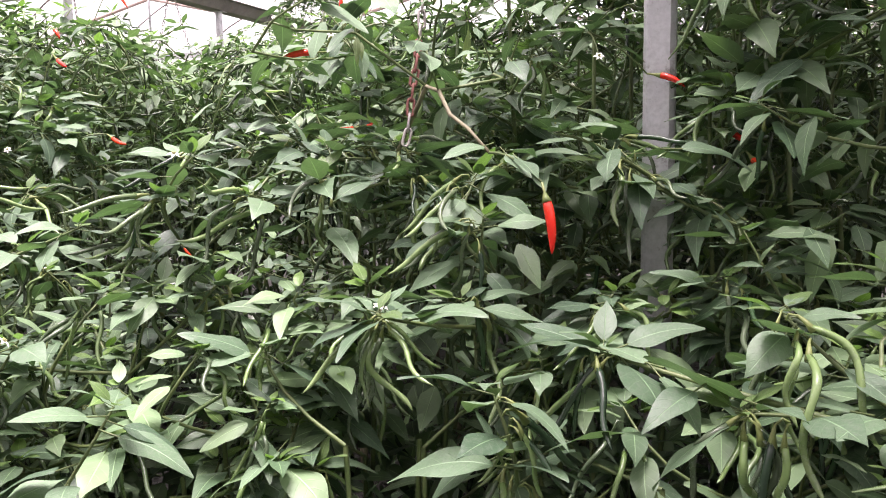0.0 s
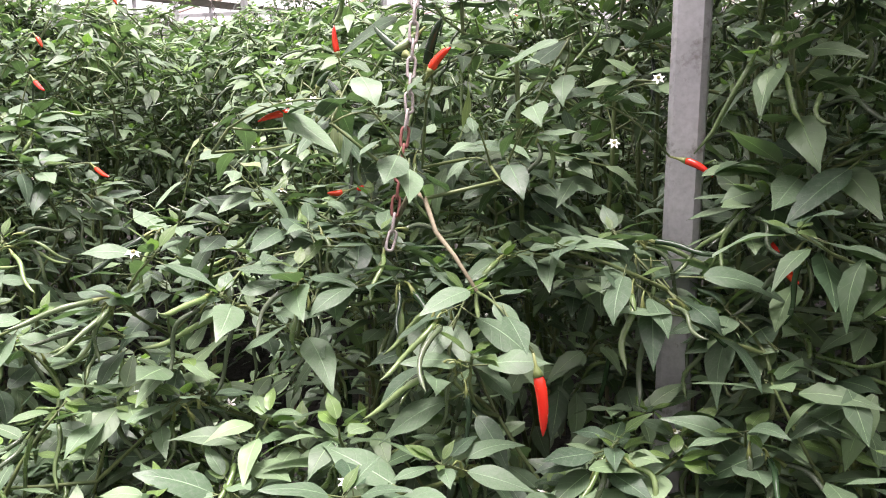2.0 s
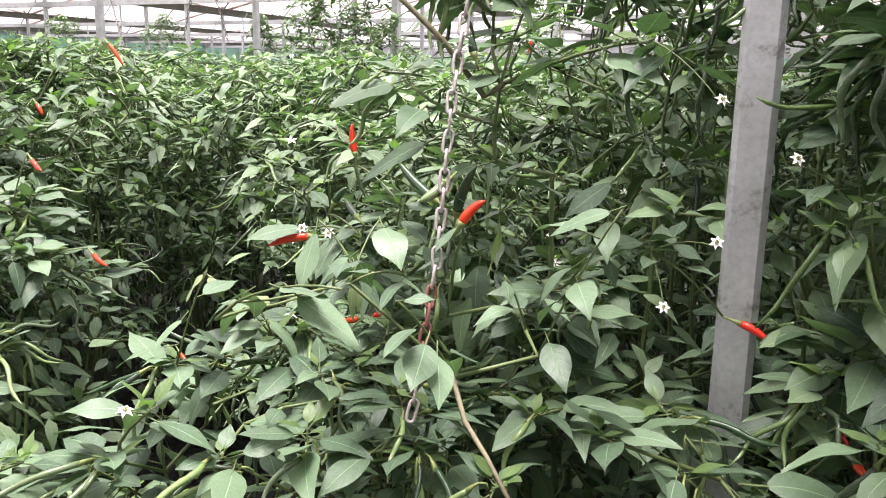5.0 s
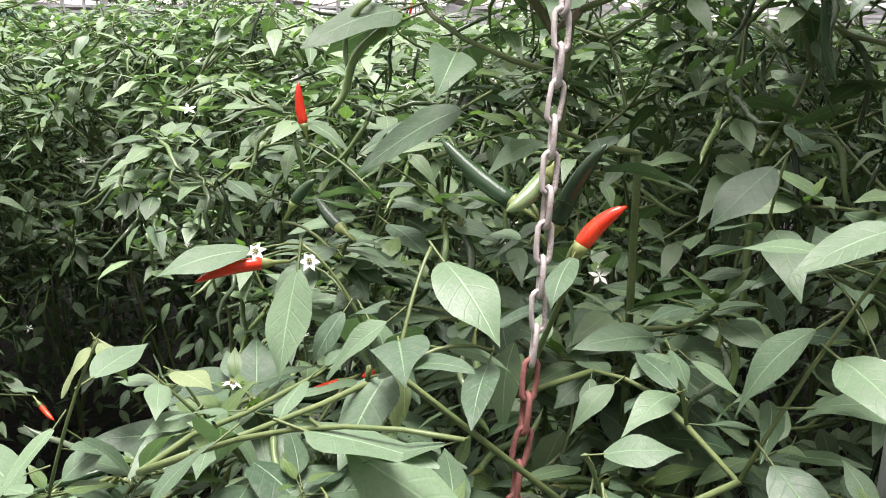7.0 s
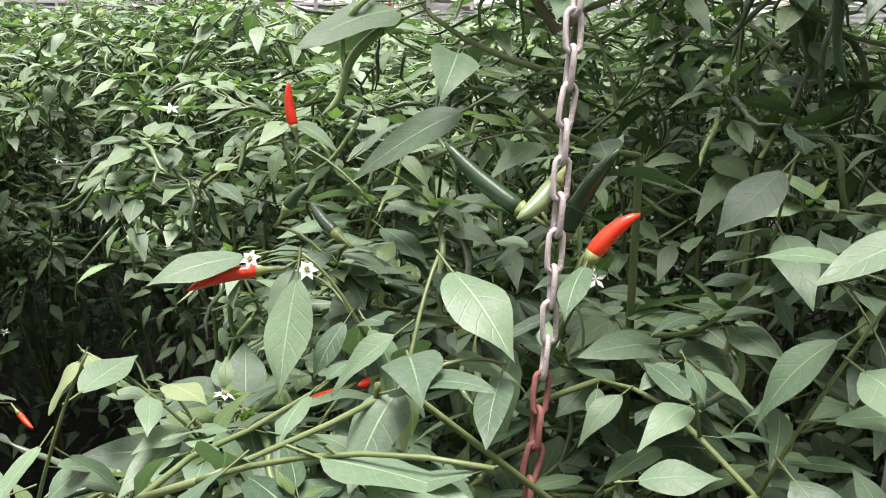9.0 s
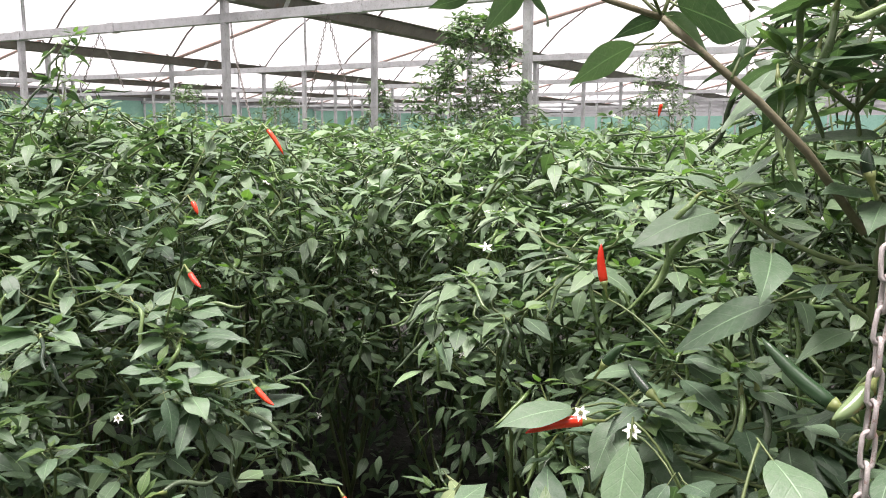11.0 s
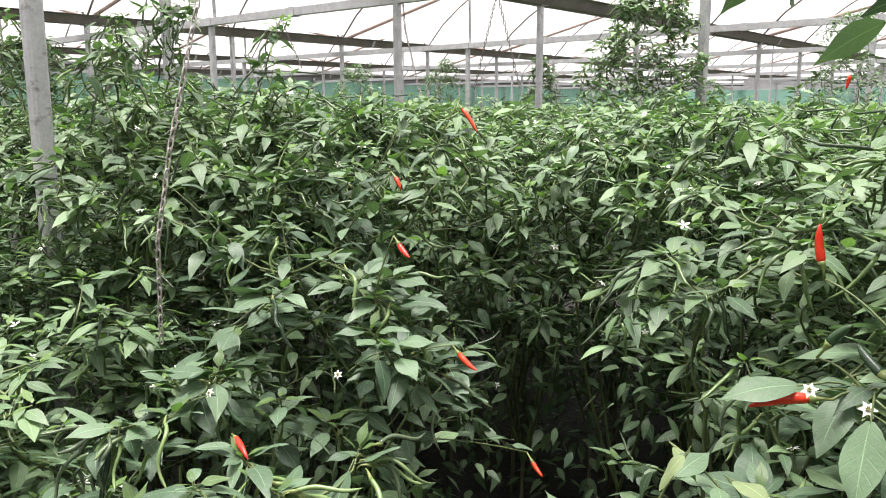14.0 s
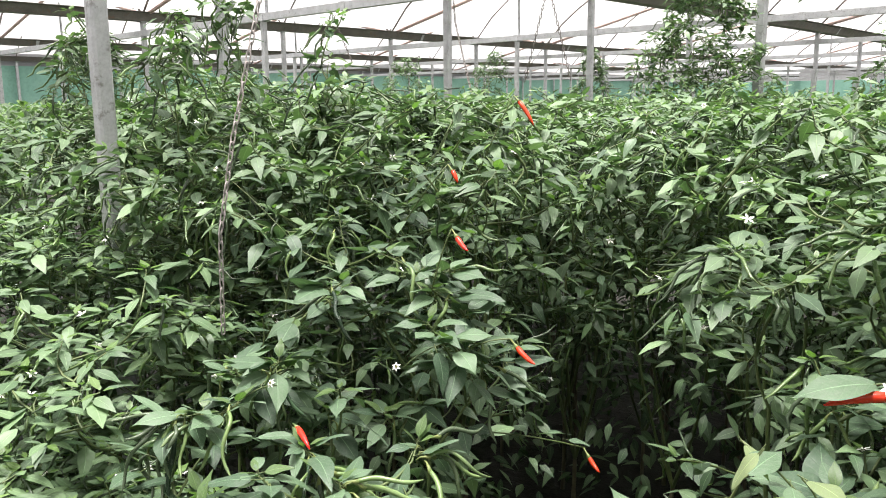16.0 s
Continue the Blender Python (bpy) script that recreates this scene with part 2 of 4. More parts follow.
# ---- leaves, peppers, flowers: shared meshes ----
def leaf_shape(width, droop, fold, wave, seed, long_n=6, half_n=2):
    """One leaf of length 1 along y, normal z, folded along its midrib, drooping to a point; the short petiole is part of it."""
    r = random.Random(seed)
    verts, uvs, faces = [], [], []
    row = 2 * half_n + 1
    ph = r.uniform(0, 6)
    for i in range(long_n + 1):
        v = i / long_n
        w = 0.88 * width * (math.sin(math.pi * min(1, v * 0.96 + 0.02) ** 0.8) ** 0.92) * (1 - 0.3 * v * v) * (1 - 0.3 * max(0, (v - 0.6) / 0.4) ** 1.5)
        if i == long_n:
            w = 0.004
        curve = -droop * v * v
        for j in range(-half_n, half_n + 1):
            u = j / half_n
            x = u * w
            z = curve + abs(u) * w * fold - 0.12 * w * u * u + wave * math.sin(v * 9 + ph + u * 1.3) * abs(u)
            verts.append((x + 0.05 * wave * math.sin(v * 4 + ph), v * (1 - 0.15 * droop), z))
            uvs.append((0.5 + 0.5 * u, v))
    for i in range(long_n):
        for j in range(row - 1):
            a = i * row + j
            faces.append((a, a + 1, a + row + 1, a + row))
    return verts, faces, uvs


LEAF_SHAPES = [leaf_shape(w, d, f, wv, i, 10, 2) for i, (w, d, f, wv) in enumerate([
    (0.27, 0.22, 0.18, 0.015), (0.29, 0.28, 0.12, 0.022), (0.25, 0.12, 0.25, 0.012), (0.28, 0.36, 0.15, 0.025),
    (0.3, 0.10, 0.10, 0.02), (0.24, 0.30, 0.32, 0.02), (0.32, 0.26, 0.08, 0.03), (0.26, 0.52, 0.20, 0.02)])]
LEAF_TINY = [leaf_shape(w, d, f, 0.0, i, 3, 1) for i, (w, d, f) in enumerate([(0.27, 0.22, 0.18), (0.25, 0.4, 0.2), (0.3, 0.15, 0.12), (0.25, 0.5, 0.25)])]
LEAF_LOW = [leaf_shape(w, d, f, 0.01, i, 4, 1) for i, (w, d, f) in enumerate([(0.27, 0.22, 0.18), (0.25, 0.4, 0.2), (0.3, 0.15, 0.12), (0.25, 0.5, 0.25)])]


def leaf_mesh(name, shape, mat, stem_slot=True):
    bag = Bag()
    bag.add(*shape[:2], 0, shape[2])
    tube(bag, [(0, -0.28, 0.05), (0, -0.12, 0.02), (0, 0.02, -0.006)], [0.014, 0.012, 0.012], 4, 1, False)
    return bag.mesh(name, [mat, STEM])


LEAF_MESHES = [leaf_mesh("leaf", s, LEAF) for s in LEAF_SHAPES]
YOUNG_MESHES = [leaf_mesh("leaf", s, LEAF_YOUNG) for s in LEAF_SHAPES[:3]]
PALE_MESH = leaf_mesh("leaf", LEAF_SHAPES[6], LEAF_PALE)


def pepper_points(length, bend, hook=0.0, n=8):
    """Centre line of a pod that hangs along -z from a short curved stalk, bent towards x."""
    pts = []
    for i in range(n + 1):
        v = i / n
        pts.append(Vector((0.014 + bend * length * v * v + hook * length * math.sin(v * 5) * 0.1, hook * length * 0.06 * math.sin(v * 7), -0.018 - length * v * (1 - 0.15 * abs(bend)))))
    return pts


def pepper_parts(length, girth, bend, hook=0.0, sides=7):
    """A slender wrinkled pod, and its stalk with the flared calyx."""
    body, cap = Bag(), Bag()
    pts = pepper_points(length, bend, hook, 14)
    r = random.Random(int(length * 1e4))
    prof = []
    for i in range(15):
        v = i / 14
        prof.append(girth * 0.88 * (0.8 + 0.25 * math.sin(min(1, v * 4) * 1.5708)) * (1 - 0.35 * v) * (1 + r.uniform(-0.13, 0.1)) * (1 if v < 0.9 else 0.62 if v < 0.98 else 0.15))
    tube(body, pts, prof, sides)
    tube(cap, [Vector((0, 0, 0)), Vector((0.006, 0, 0.003)), Vector((0.012, 0, -0.003)), Vector((0.0138, 0, -0.012)), pts[0] + Vector((0, 0, -0.004))], [0.0012, 0.0012, 0.0013, 0.0026, girth * 0.92], 6)
    return body, cap


PEPPER_KINDS = []
for ln, g, bd, hk, mat in (
        (0.105, 0.0048, 0.12, 0.5, PEPPER_GREEN), (0.092, 0.0052, 0.3, 1.0, PEPPER_GREEN), (0.12, 0.0046, -0.1, 1.1, PEPPER_GREEN),
        (0.098, 0.0053, 0.2, 0.4, PEPPER_DARK), (0.11, 0.005, 0.45, 0.7, PEPPER_GREEN), (0.086, 0.0047, -0.2, 1.3, PEPPER_GREEN)):
    body, cap = pepper_parts(ln, g, bd, hk)
    body.add(cap.verts, cap.faces, 1)
    PEPPER_KINDS.append(body.mesh("green_pepper", [mat, CALYX]))


def flower_meshes():
    petals, centre = Bag(), Bag()
    for k in range(6):
        a = k * math.pi / 3
        d, s = Vector((math.cos(a), math.sin(a), 0)), Vector((-math.sin(a), math.cos(a), 0))
        p = [d * 0.001, d * 0.006 + s * 0.0032 + Vector((0, 0, 0.001)), d * 0.0125 + Vector((0, 0, -0.002)), d * 0.006 - s * 0.0032 + Vector((0, 0, 0.001)), d * 0.006 + Vector((0, 0, 0.0002))]
        petals.add(p, [(0, 3, 4), (4, 3, 2), (4, 2, 1), (0, 4, 1)])
        c = d * 0.0028
        tube(centre, [c * 0.5, c + Vector((0, 0, 0.004))], [0.0008, 0.0011], 4)
    tube(centre, [Vector((0, 0, -0.014)), Vector((0, 0, -0.004)), Vector((0, 0, 0.001))], [0.0008, 0.001, 0.003], 5)
    return petals.mesh("petals", [PETAL], False), centre.mesh("flower_centre", [ANTHER])


FLOWER_PETALS, FLOWER_CENTRE = flower_meshes()


# ---- one pepper plant as numbers ----
def leaf_pose(base, yaw, pitch, roll, size):
    """A leaf whose petiole starts at base."""
    return Matrix.Translation(base) @ Euler((0, 0, yaw)).to_matrix().to_4x4() @ Euler((pitch, 0, 0)).to_matrix().to_4x4() @ Euler((0, roll, 0)).to_matrix().to_4x4() @ Matrix.Scale(size, 4) @ Matrix.Translation((0, 0.28, 0))


def grow(seed, height, radius, shoots, per_shoot, leaf_len, peppers, lean=(0.0, 0.0), low=0.55, inner=0, cone=0.0, open_front=False):
    """Stems, leaves, peppers, flowers and inner leaves of one plant that stands at the origin. Shoots fill the crown, densest in its skin."""
    r = random.Random(seed)
    stems, leaves, fruit, flowers, deep = [], [], [], [], []
    lean = Vector((lean[0], lean[1], 0))
    fork = Vector((r.uniform(-0.02, 0.02), r.uniform(-0.02, 0.02), height * r.uniform(0.2, 0.28))) + lean * 0.25
    stems.append(([Vector((0, 0, -0.03)), Vector((0.005, 0, height * 0.1)), fork], [0.0095, 0.0085, 0.0075], True))
    nodes = [fork]
    for k in range(4):
        a = k * math.pi / 2 + r.uniform(-0.5, 0.5)
        tip = lean * 0.7 + Vector((math.cos(a) * radius * 0.5, math.sin(a) * radius * 0.5, height * r.uniform(0.6, 0.75)))
        mid = fork.lerp(tip, 0.5) + Vector((math.cos(a), math.sin(a), 0)) * radius * 0.25
        limb = bezier(fork, mid, tip, 5)
        stems.append((limb, [0.0065, 0.006, 0.0055, 0.005, 0.0045, 0.004], False))
        nodes.extend(limb[1:])
    tips = []
    for s in range(shoots):
        a = s * 2.39996 + r.uniform(-0.4, 0.4)
        q = math.sqrt((s + 0.5) / shoots)
        skin = r.random() < (0.38 if open_front or height > 1.55 and inner > 100 else 0.6)
        drop = r.uniform(0, 0.1) if skin else r.uniform(0.1, low)
        z = height * (1 - (0.16 if open_front else 0.11) * q * q) - height * drop
        out = radius * q * (1 + (0.55 if open_front else 0.3) * math.sin(min(1.0, drop * 2.2) * math.pi))
        if cone:
            f = r.random() ** 1.25
            z = cone + (height - cone) * f
            out, drop = radius * math.sqrt(r.random()) * (1 - 0.8 * f), 1 - f
        tips.append((drop, a, lean + Vector((math.cos(a) * out, math.sin(a) * out, z))))
    tips.sort(key=lambda t: -t[0])
    for drop, a, tip in tips:
        root = min(nodes, key=lambda p: (p - tip).length + 2.0 * max(0, p.z - tip.z + 0.03))
        side = Vector((math.cos(a), math.sin(a), 0))
        bow = root.lerp(tip, 0.5) + side * r.uniform(0.02, 0.07) + Vector((0, 0, r.uniform(-0.03, 0.03)))
        line = bezier(root, bow, tip, 4)
        stems.append((line, [0.0034, 0.003, 0.0026, 0.0022, 0.0016], False))
        nodes.extend(line[1:3])
        tangent = (line[-1] - line[-2]).normalized()
        reach = min(0.15, (tip - root).length * 0.9)
        turn = r.uniform(0, 6.28)
        vigour = r.uniform(0.85, 1.2)
        hidden = inner and drop > 0.33 and not cone and not open_front
        rosette = max(4, round(per_shoot * 0.55))
        for k in range(per_shoot):
            if k < rosette:
                f = k / rosette
                base = tip - tangent * (0.003 + 0.022 * f)
                pitch = radians(36 - 48 * f + r.uniform(-18, 16))
                size = leaf_len * vigour * r.uniform(0.8, 1.15) * (0.62 + 0.62 * f)
            else:
                f = (k - rosette + 1) / max(1, per_shoot - rosette)
                base = tip - tangent * (reach * f * r.uniform(0.75, 1.05))
                pitch = radians(r.uniform(-26, 34))
                size = leaf_len * vigour * r.uniform(0.85, 1.3)
            yaw = turn + k * 2.4 + r.uniform(-0.3, 0.3)
            if k >= rosette:
                yaw = a - math.pi / 2 + ((yaw + math.pi) % 6.2832 - math.pi) * 0.75
            (deep if hidden else leaves).append((leaf_pose(base, yaw, pitch, r.uniform(-0.45, 0.45), size), r.randrange(8), k < 2 and r.random() < 0.3))
        if not hidden:
            for k in range(r.choice((3, 3, 4))):
                leaves.append((leaf_pose(tip, turn + k * 2.2, radians(r.uniform(5, 60)), r.uniform(-0.3, 0.3), leaf_len * r.uniform(0.3, 0.62)), r.randrange(8), True))
        bunch = r.random()
        for k in range(peppers):
            if bunch < 0.75 and r.random() < 0.85:
                base = tip - tangent * r.uniform(0.0, 0.05) + side * r.uniform(0.0, 0.03)
                swing = r.uniform(-0.25, 0.95) if open_front or r.random() < 0.7 else r.uniform(0.6, 1.5)
                m = Matrix.Translation(base) @ Euler((r.uniform(-0.3, 0.3), -swing, a + r.uniform(-1.5, 1.5)), "XYZ").to_matrix().to_4x4() @ Matrix.Scale(r.uniform(0.75, 1.15), 4)
                fruit.append((m, r.randrange(6)))
        if r.random() < 0.14:
            flowers.append(Matrix.Translation(line[-1] + Vector((r.uniform(-0.03, 0.03), r.uniform(-0.03, 0.03), 0.005))) @ Euler((r.uniform(-0.8, 0.8), r.uniform(-0.8, 0.8), 0)).to_matrix().to_4x4())
    for k in range(inner):
        a, q = r.uniform(0, 6.28), math.sqrt(r.random())
        p = lean + Vector((math.cos(a) * radius * q, math.sin(a) * radius * q, height * r.uniform(0.1, 0.66)))
        deep.append((leaf_pose(p, a - math.pi / 2 + r.uniform(-1.5, 1.5), radians(r.uniform(-50, 10)), r.uniform(-0.5, 0.5), leaf_len * r.uniform(0.8, 1.3)), r.randrange(4), False))
    return stems, leaves, fruit, flowers, deep


def stem_mesh(stems, sides=5):
    bag = Bag()
    for pts, radii, wood in stems:
        tube(bag, pts, radii, sides, 1 if wood else 0, False)
    return bag.mesh("stem", [STEM, STEM_WOOD])


NEAR = []


def fine_plant(grown, x, y, label):
    """A plant whose leaves and peppers are parts of their own."""
    stems, leaves, fruit, flowers, deep = grown
    root = tagged(new("chili_plant"), label, "chili plant", "chili plants in the bed")
    root.location = (x, y, Z0)
    part("stem", stem_mesh(stems), root)
    for m, kind, young in leaves:
        part("leaf", (YOUNG_MESHES[kind % 3] if young else LEAF_MESHES[kind]), root, "", m)
    for m, kind in fruit:
        part("green_pepper", PEPPER_KINDS[kind], root, "", m)
    bag = Bag()
    for m, kind, young in deep:
        v, f, uv = LEAF_LOW[kind % 4]
        bag.add(placed(m, v), f, 0, uv)
    if deep:
        tagged(part("foliage", bag.mesh("foliage", [LEAF_MASS]), root), kind="stuff")
    NEAR.append((root, [Vector((x, y, Z0)) + p for pts, _, _ in stems for p in pts]))
    for m in flowers:
        f = part("flower", FLOWER_PETALS, root, "small white star-shaped flower", m)
        part("flower_centre", FLOWER_CENTRE, f)
    return root


def mass_meshes(grown, shapes):
    """The same plant with its leaves joined into one foliage mesh."""
    stems, leaves, fruit, flowers, deep = grown
    foliage, pods, blooms = Bag(), Bag(), Bag()
    for m, kind, young in leaves + deep:
        v, f, uv = shapes[kind % len(shapes)]
        foliage.add(placed(m, v), f, 1 if young else 0, uv)
    fine = 8 if shapes is LEAF_SHAPES else 4
    for m, kind in fruit:
        line = pepper_points(0.1, (0.1, 0.35, 0.6)[kind % 3], (0.5, 1.4)[kind % 2], fine)
        girth = [0.004 * (0.82 + 0.2 * math.sin(min(1, 4 * v) * 1.57)) * (1 - 0.35 * v) * (0.3 if v == 1 else 1) for v in (q / fine for q in range(fine + 1))]
        tube(pods, [m @ p for p in line], girth, 5)
        tube(pods, [m @ Vector((0, 0, 0)), m @ Vector((0.01, 0, 0.001)), m @ line[0]], [0.001, 0.0011, 0.003], 4)
    for m in flowers:
        for k in range(5):
            a = k * 1.2566
            pts = [m @ Vector((0, 0, 0)), m @ Vector((0.008 * math.cos(a - 0.4), 0.008 * math.sin(a - 0.4), 0)), m @ Vector((0.015 * math.cos(a), 0.015 * math.sin(a), 0)), m @ Vector((0.008 * math.cos(a + 0.4), 0.008 * math.sin(a + 0.4), 0))]
            blooms.add(pts, [(0, 1, 2, 3)])
    return (stem_mesh(stems, 4), foliage.mesh("foliage", [LEAF_MASS, LEAF_MASS_YOUNG]), pods.mesh("fruit", [PEPPER_MASS]), blooms.mesh("blossom", [PETAL], False))


def mass_plant(meshes, x, y, scale, spin, label):
    root = tagged(new("chili_plant"), label, "chili plant", "chili plants in the bed")
    root.matrix_world = pose(x, y, Z0, 0, 0, spin) @ Matrix.Diagonal((1, 1, scale, 1))
    for name, me in zip(("stem", "foliage", "fruit", "blossom"), meshes):
        if len(me.vertices):
            ob = part(name, me, root)
            if name != "stem":
                tagged(ob, kind="stuff")
    return root


# ---- the greenhouse ----
Z0 = -0.15  # level of the soil
BAY = 5.8
X_FIRST = 0.12
X_GUTTERS = [X_FIRST - BAY * k for k in range(-2, 5)]
Y_BEAMS = [-3.0, 1.5] + [6.02 + 4.69 * k for k in range(0, 9)]
X0, X1, Y0, Y1 = -23.2, 11.0, -4.5, 46.0
Z_BEAM, Z_GUTTER, Z_RIDGE = 2.5, 2.66, 4.05

g = Bag()
N = 90
gv, gf = [], []
for j in range(N + 1):
    for i in range(N + 1):
        x, y = X0 - 2 + (X1 - X0 + 4) * i / N, Y0 - 2 + (Y1 - Y0 + 4) * j / N
        gv.append((x, y, Z0 + 0.03 * noise.noise((x * 1.3, y * 1.3, 0)) + 0.012 * noise.noise((x * 6, y * 6, 3))))
for j in range(N):
    for i in range(N):
        a = j * (N + 1) + i
        gf.append((a, a + 1, a + N + 2, a + N + 1))
g.add(gv, gf)
tagged(new("ground", g.mesh("ground", [SOIL])), "bare dark soil of the greenhouse beds", "ground", kind="structure")


def roof_z(x):
    """Height of the hoops above a place across the bays."""
    u = ((x - X_FIRST) / BAY) % 1.0
    return Z_GUTTER + 0.08 + (Z_RIDGE - Z_GUTTER) * math.sin(math.pi * u) ** 0.8


film = Bag()
fx = np.linspace(X0, X1, 190)
fv = [(x, y, roof_z(x) + 0.02) for y in (Y0, Y1) for x in fx]
film.add(fv, [(i, i + 1, i + 191, i + 190) for i in range(189)])
roof = tagged(new("ceiling", film.mesh("ceiling", [FILM])), "white translucent plastic film over the roof hoops", "roof film", kind="structure")
roof.visible_shadow = False


def wall(name, a, b, mat_low, label):
    """Film wall with the net on its lower part, with a little thickness."""
    bag = Bag()
    (xa, ya), (xb, yb) = a, b
    d = Vector((yb - ya, xa - xb, 0)).normalized() * 0.01
    n = 40
    for z0, z1, slot in ((Z0 - 0.05, 2.55, 0), (2.55, 4.2, 1)):
        for i in range(n):
            p, q = i / n, (i + 1) / n
            pts = []
            for s in (-1, 1):
                for f, z in ((p, z0), (q, z0), (q, z1), (p, z1)):
                    off = 0.03 * math.sin(f * 97) if slot == 0 else 0
                    pts.append(Vector((xa + (xb - xa) * f, ya + (yb - ya) * f, z)) + d * (s + off * 30))
            bag.add(pts, [(0, 1, 2, 3), (7, 6, 5, 4)], slot)
    return tagged(new(name, bag.mesh(name, [mat_low, FILM])), label, "greenhouse wall", kind="structure")


wall("wall_west", (X0, Y0), (X0, Y1), NET, "green shade net under a strip of white film")
wall("wall_east", (X1, Y1), (X1, Y0), FILM, "white greenhouse film wall")
wall("wall_north", (X0, Y1), (X1, Y1), NET, "green shade net under a strip of white film")
wall("wall_south", (X1, Y0), (X0, Y0), FILM, "white greenhouse film wall")


def square_post(x, y, w, top, label, name="steel_post"):
    """A square tube with rounded corners, on a base plate, with a cap plate."""
    root = tagged(new(name), label, "post", "greenhouse posts")
    root.location = (x, y, Z0)
    top -= Z0
    bag = Bag()
    h, c = w / 2, w * 0.16
    ring = [(h, c - h), (h, h - c), (h - c, h), (c - h, h), (-h, h - c), (-h, c - h), (c - h, -h), (h - c, -h)]
    zs = (-0.05, top)
    bag.add([(px, py, z) for z in zs for px, py in ring], [(k, (k + 1) % 8, (k + 1) % 8 + 8, k + 8) for k in range(8)] + [tuple(range(8, 16))])
    part("tube", bag.mesh("tube", [STEEL], False), root)
    plate = Bag()
    box(plate, (-w, -w, top), (w, w, top + 0.008))
    part("cap_plate", plate.mesh("cap_plate", [STEEL], False), root)
    return root


GUTTER_POST = None
for gx in X_GUTTERS[2:]:
    for k in range(-1, 16):
        y = 6.02 + 2.345 * k
        if gx > -1 and y < 6.1:
            continue
        if GUTTER_POST is None:
            GUTTER_POST = square_post(gx, y, 0.066, Z_GUTTER - 0.008, "galvanised square steel post under a roof gutter")
        else:
            copy_thing(GUTTER_POST, pose(gx, y, Z0))
MID_POST = None
for gx in X_GUTTERS[2:-1]:
    for y in Y_BEAMS[2:9]:
        if MID_POST is None:
            MID_POST = square_post(gx - BAY / 2, y, 0.063, Z_BEAM - 0.047, "pale galvanised steel post under a cross beam")
        else:
            copy_thing(MID_POST, pose(gx - BAY / 2, y, Z0))


def gutter(x):
    """A folded steel gutter: flat floor, two sloping sides and turned-out lips."""
    bag = Bag()
    prof = [(-0.13, 0.075), (-0.1, 0.07), (-0.055, 0.0), (0.055, 0.0), (0.1, 0.07), (0.13, 0.075), (0.13, 0.079), (0.1, 0.076), (0.053, 0.005), (-0.053, 0.005), (-0.1, 0.076), (-0.13, 0.079)]
    n = len(prof)
    root = tagged(new("roof_gutter"), "brown weathered folded steel roof gutter", "roof gutter", "roof gutters")
    root.location = (x, 0, Z_GUTTER)
    bag.add([(p * 1.5, y, q * 1.5) for y in (Y0, Y1) for p, q in prof], [(k, (k + 1) % n, (k + 1) % n + n, k + n) for k in range(n)])
    part("trough", bag.mesh("trough", [STEEL_DARK], False), root)
    for y in Y_BEAMS:
        part("joint_strap", GUTTER_STRAP, root, "", pose(0, y + 0.7, 0))
    return root


strap = Bag()
strap_line = [(-0.1, 0.066), (-0.057, -0.004), (0.057, -0.004), (0.1, 0.066)]
strap.add([(p * 1.5, y, q * 1.5 - d) for d in (0, 0.003) for y in (-0.03, 0.03) for p, q in strap_line],
          [(i + k, i + k + 1, i + k + 5, i + k + 4) for i in (0, 8) for k in range(3)] + [(k, k + 8, k + 9, k + 1) for k in range(3)] + [(k + 4, k + 5, k + 13, k + 12) for k in range(3)])
GUTTER_STRAP = strap.mesh("joint_strap", [STEEL], False)
for gx in X_GUTTERS:
    gutter(gx)


def cross_beam(y):
    """A galvanised box beam from wall to wall, with brackets at the posts."""
    root = tagged(new("cross_beam"), "grey galvanised steel cross beam with clamp brackets", "beam", "cross beams")
    root.location = (0, y, Z_BEAM)
    bag = Bag()
    box(bag, (X0, -0.036, -0.039), (X1, 0.036, 0.039))
    part("tube", bag.mesh("tube", [STEEL], False), root)
    br = Bag()
    box(br, (-0.045, -0.043, -0.046), (0.045, 0.043, 0.046))
    me = br.mesh("bracket", [STEEL], False)
    for gx in X_GUTTERS[1:]:
        for x in (gx - BAY / 2, gx - BAY / 4, gx + BAY / 4):
            if X0 < x < X1:
                part("bracket", me, root, "", pose(x, 0, 0))
    return root


for y in Y_BEAMS:
    cross_beam(y)


def roof_truss(gx, y):
    """Over one bay: the thin hoop that carries the film, two reddish rafters and a king strut."""
    root = tagged(new("roof_truss"), "thin curved roof hoop with faded red rafters", "roof truss", "roof trusses")
    root.location = (gx, y, 0)
    hoop = Bag()
    tube(hoop, [Vector((-BAY * k / 14, 0, roof_z(gx - BAY * k / 14))) for k in range(15)], 0.016, 6)
    part("hoop", hoop.mesh("hoop", [STEEL_DARK]), root)
    for s in (0, 1):
        raft = Bag()
        tube(raft, [Vector((-BAY * s, 0.05, Z_GUTTER + 0.09)), Vector((-BAY / 2, 0.05, Z_GUTTER + 0.75))], 0.028, 6)
        part("rafter", raft.mesh("rafter", [STEEL_PINK]), root, "faded red tube rafter")
    king = Bag()
    tube(king, [Vector((-BAY / 2, 0.05, Z_BEAM)), Vector((-BAY / 2, 0.03, Z_RIDGE + 0.08))], 0.018, 6)
    part("strut", king.mesh("strut", [STEEL]), root)
    return root


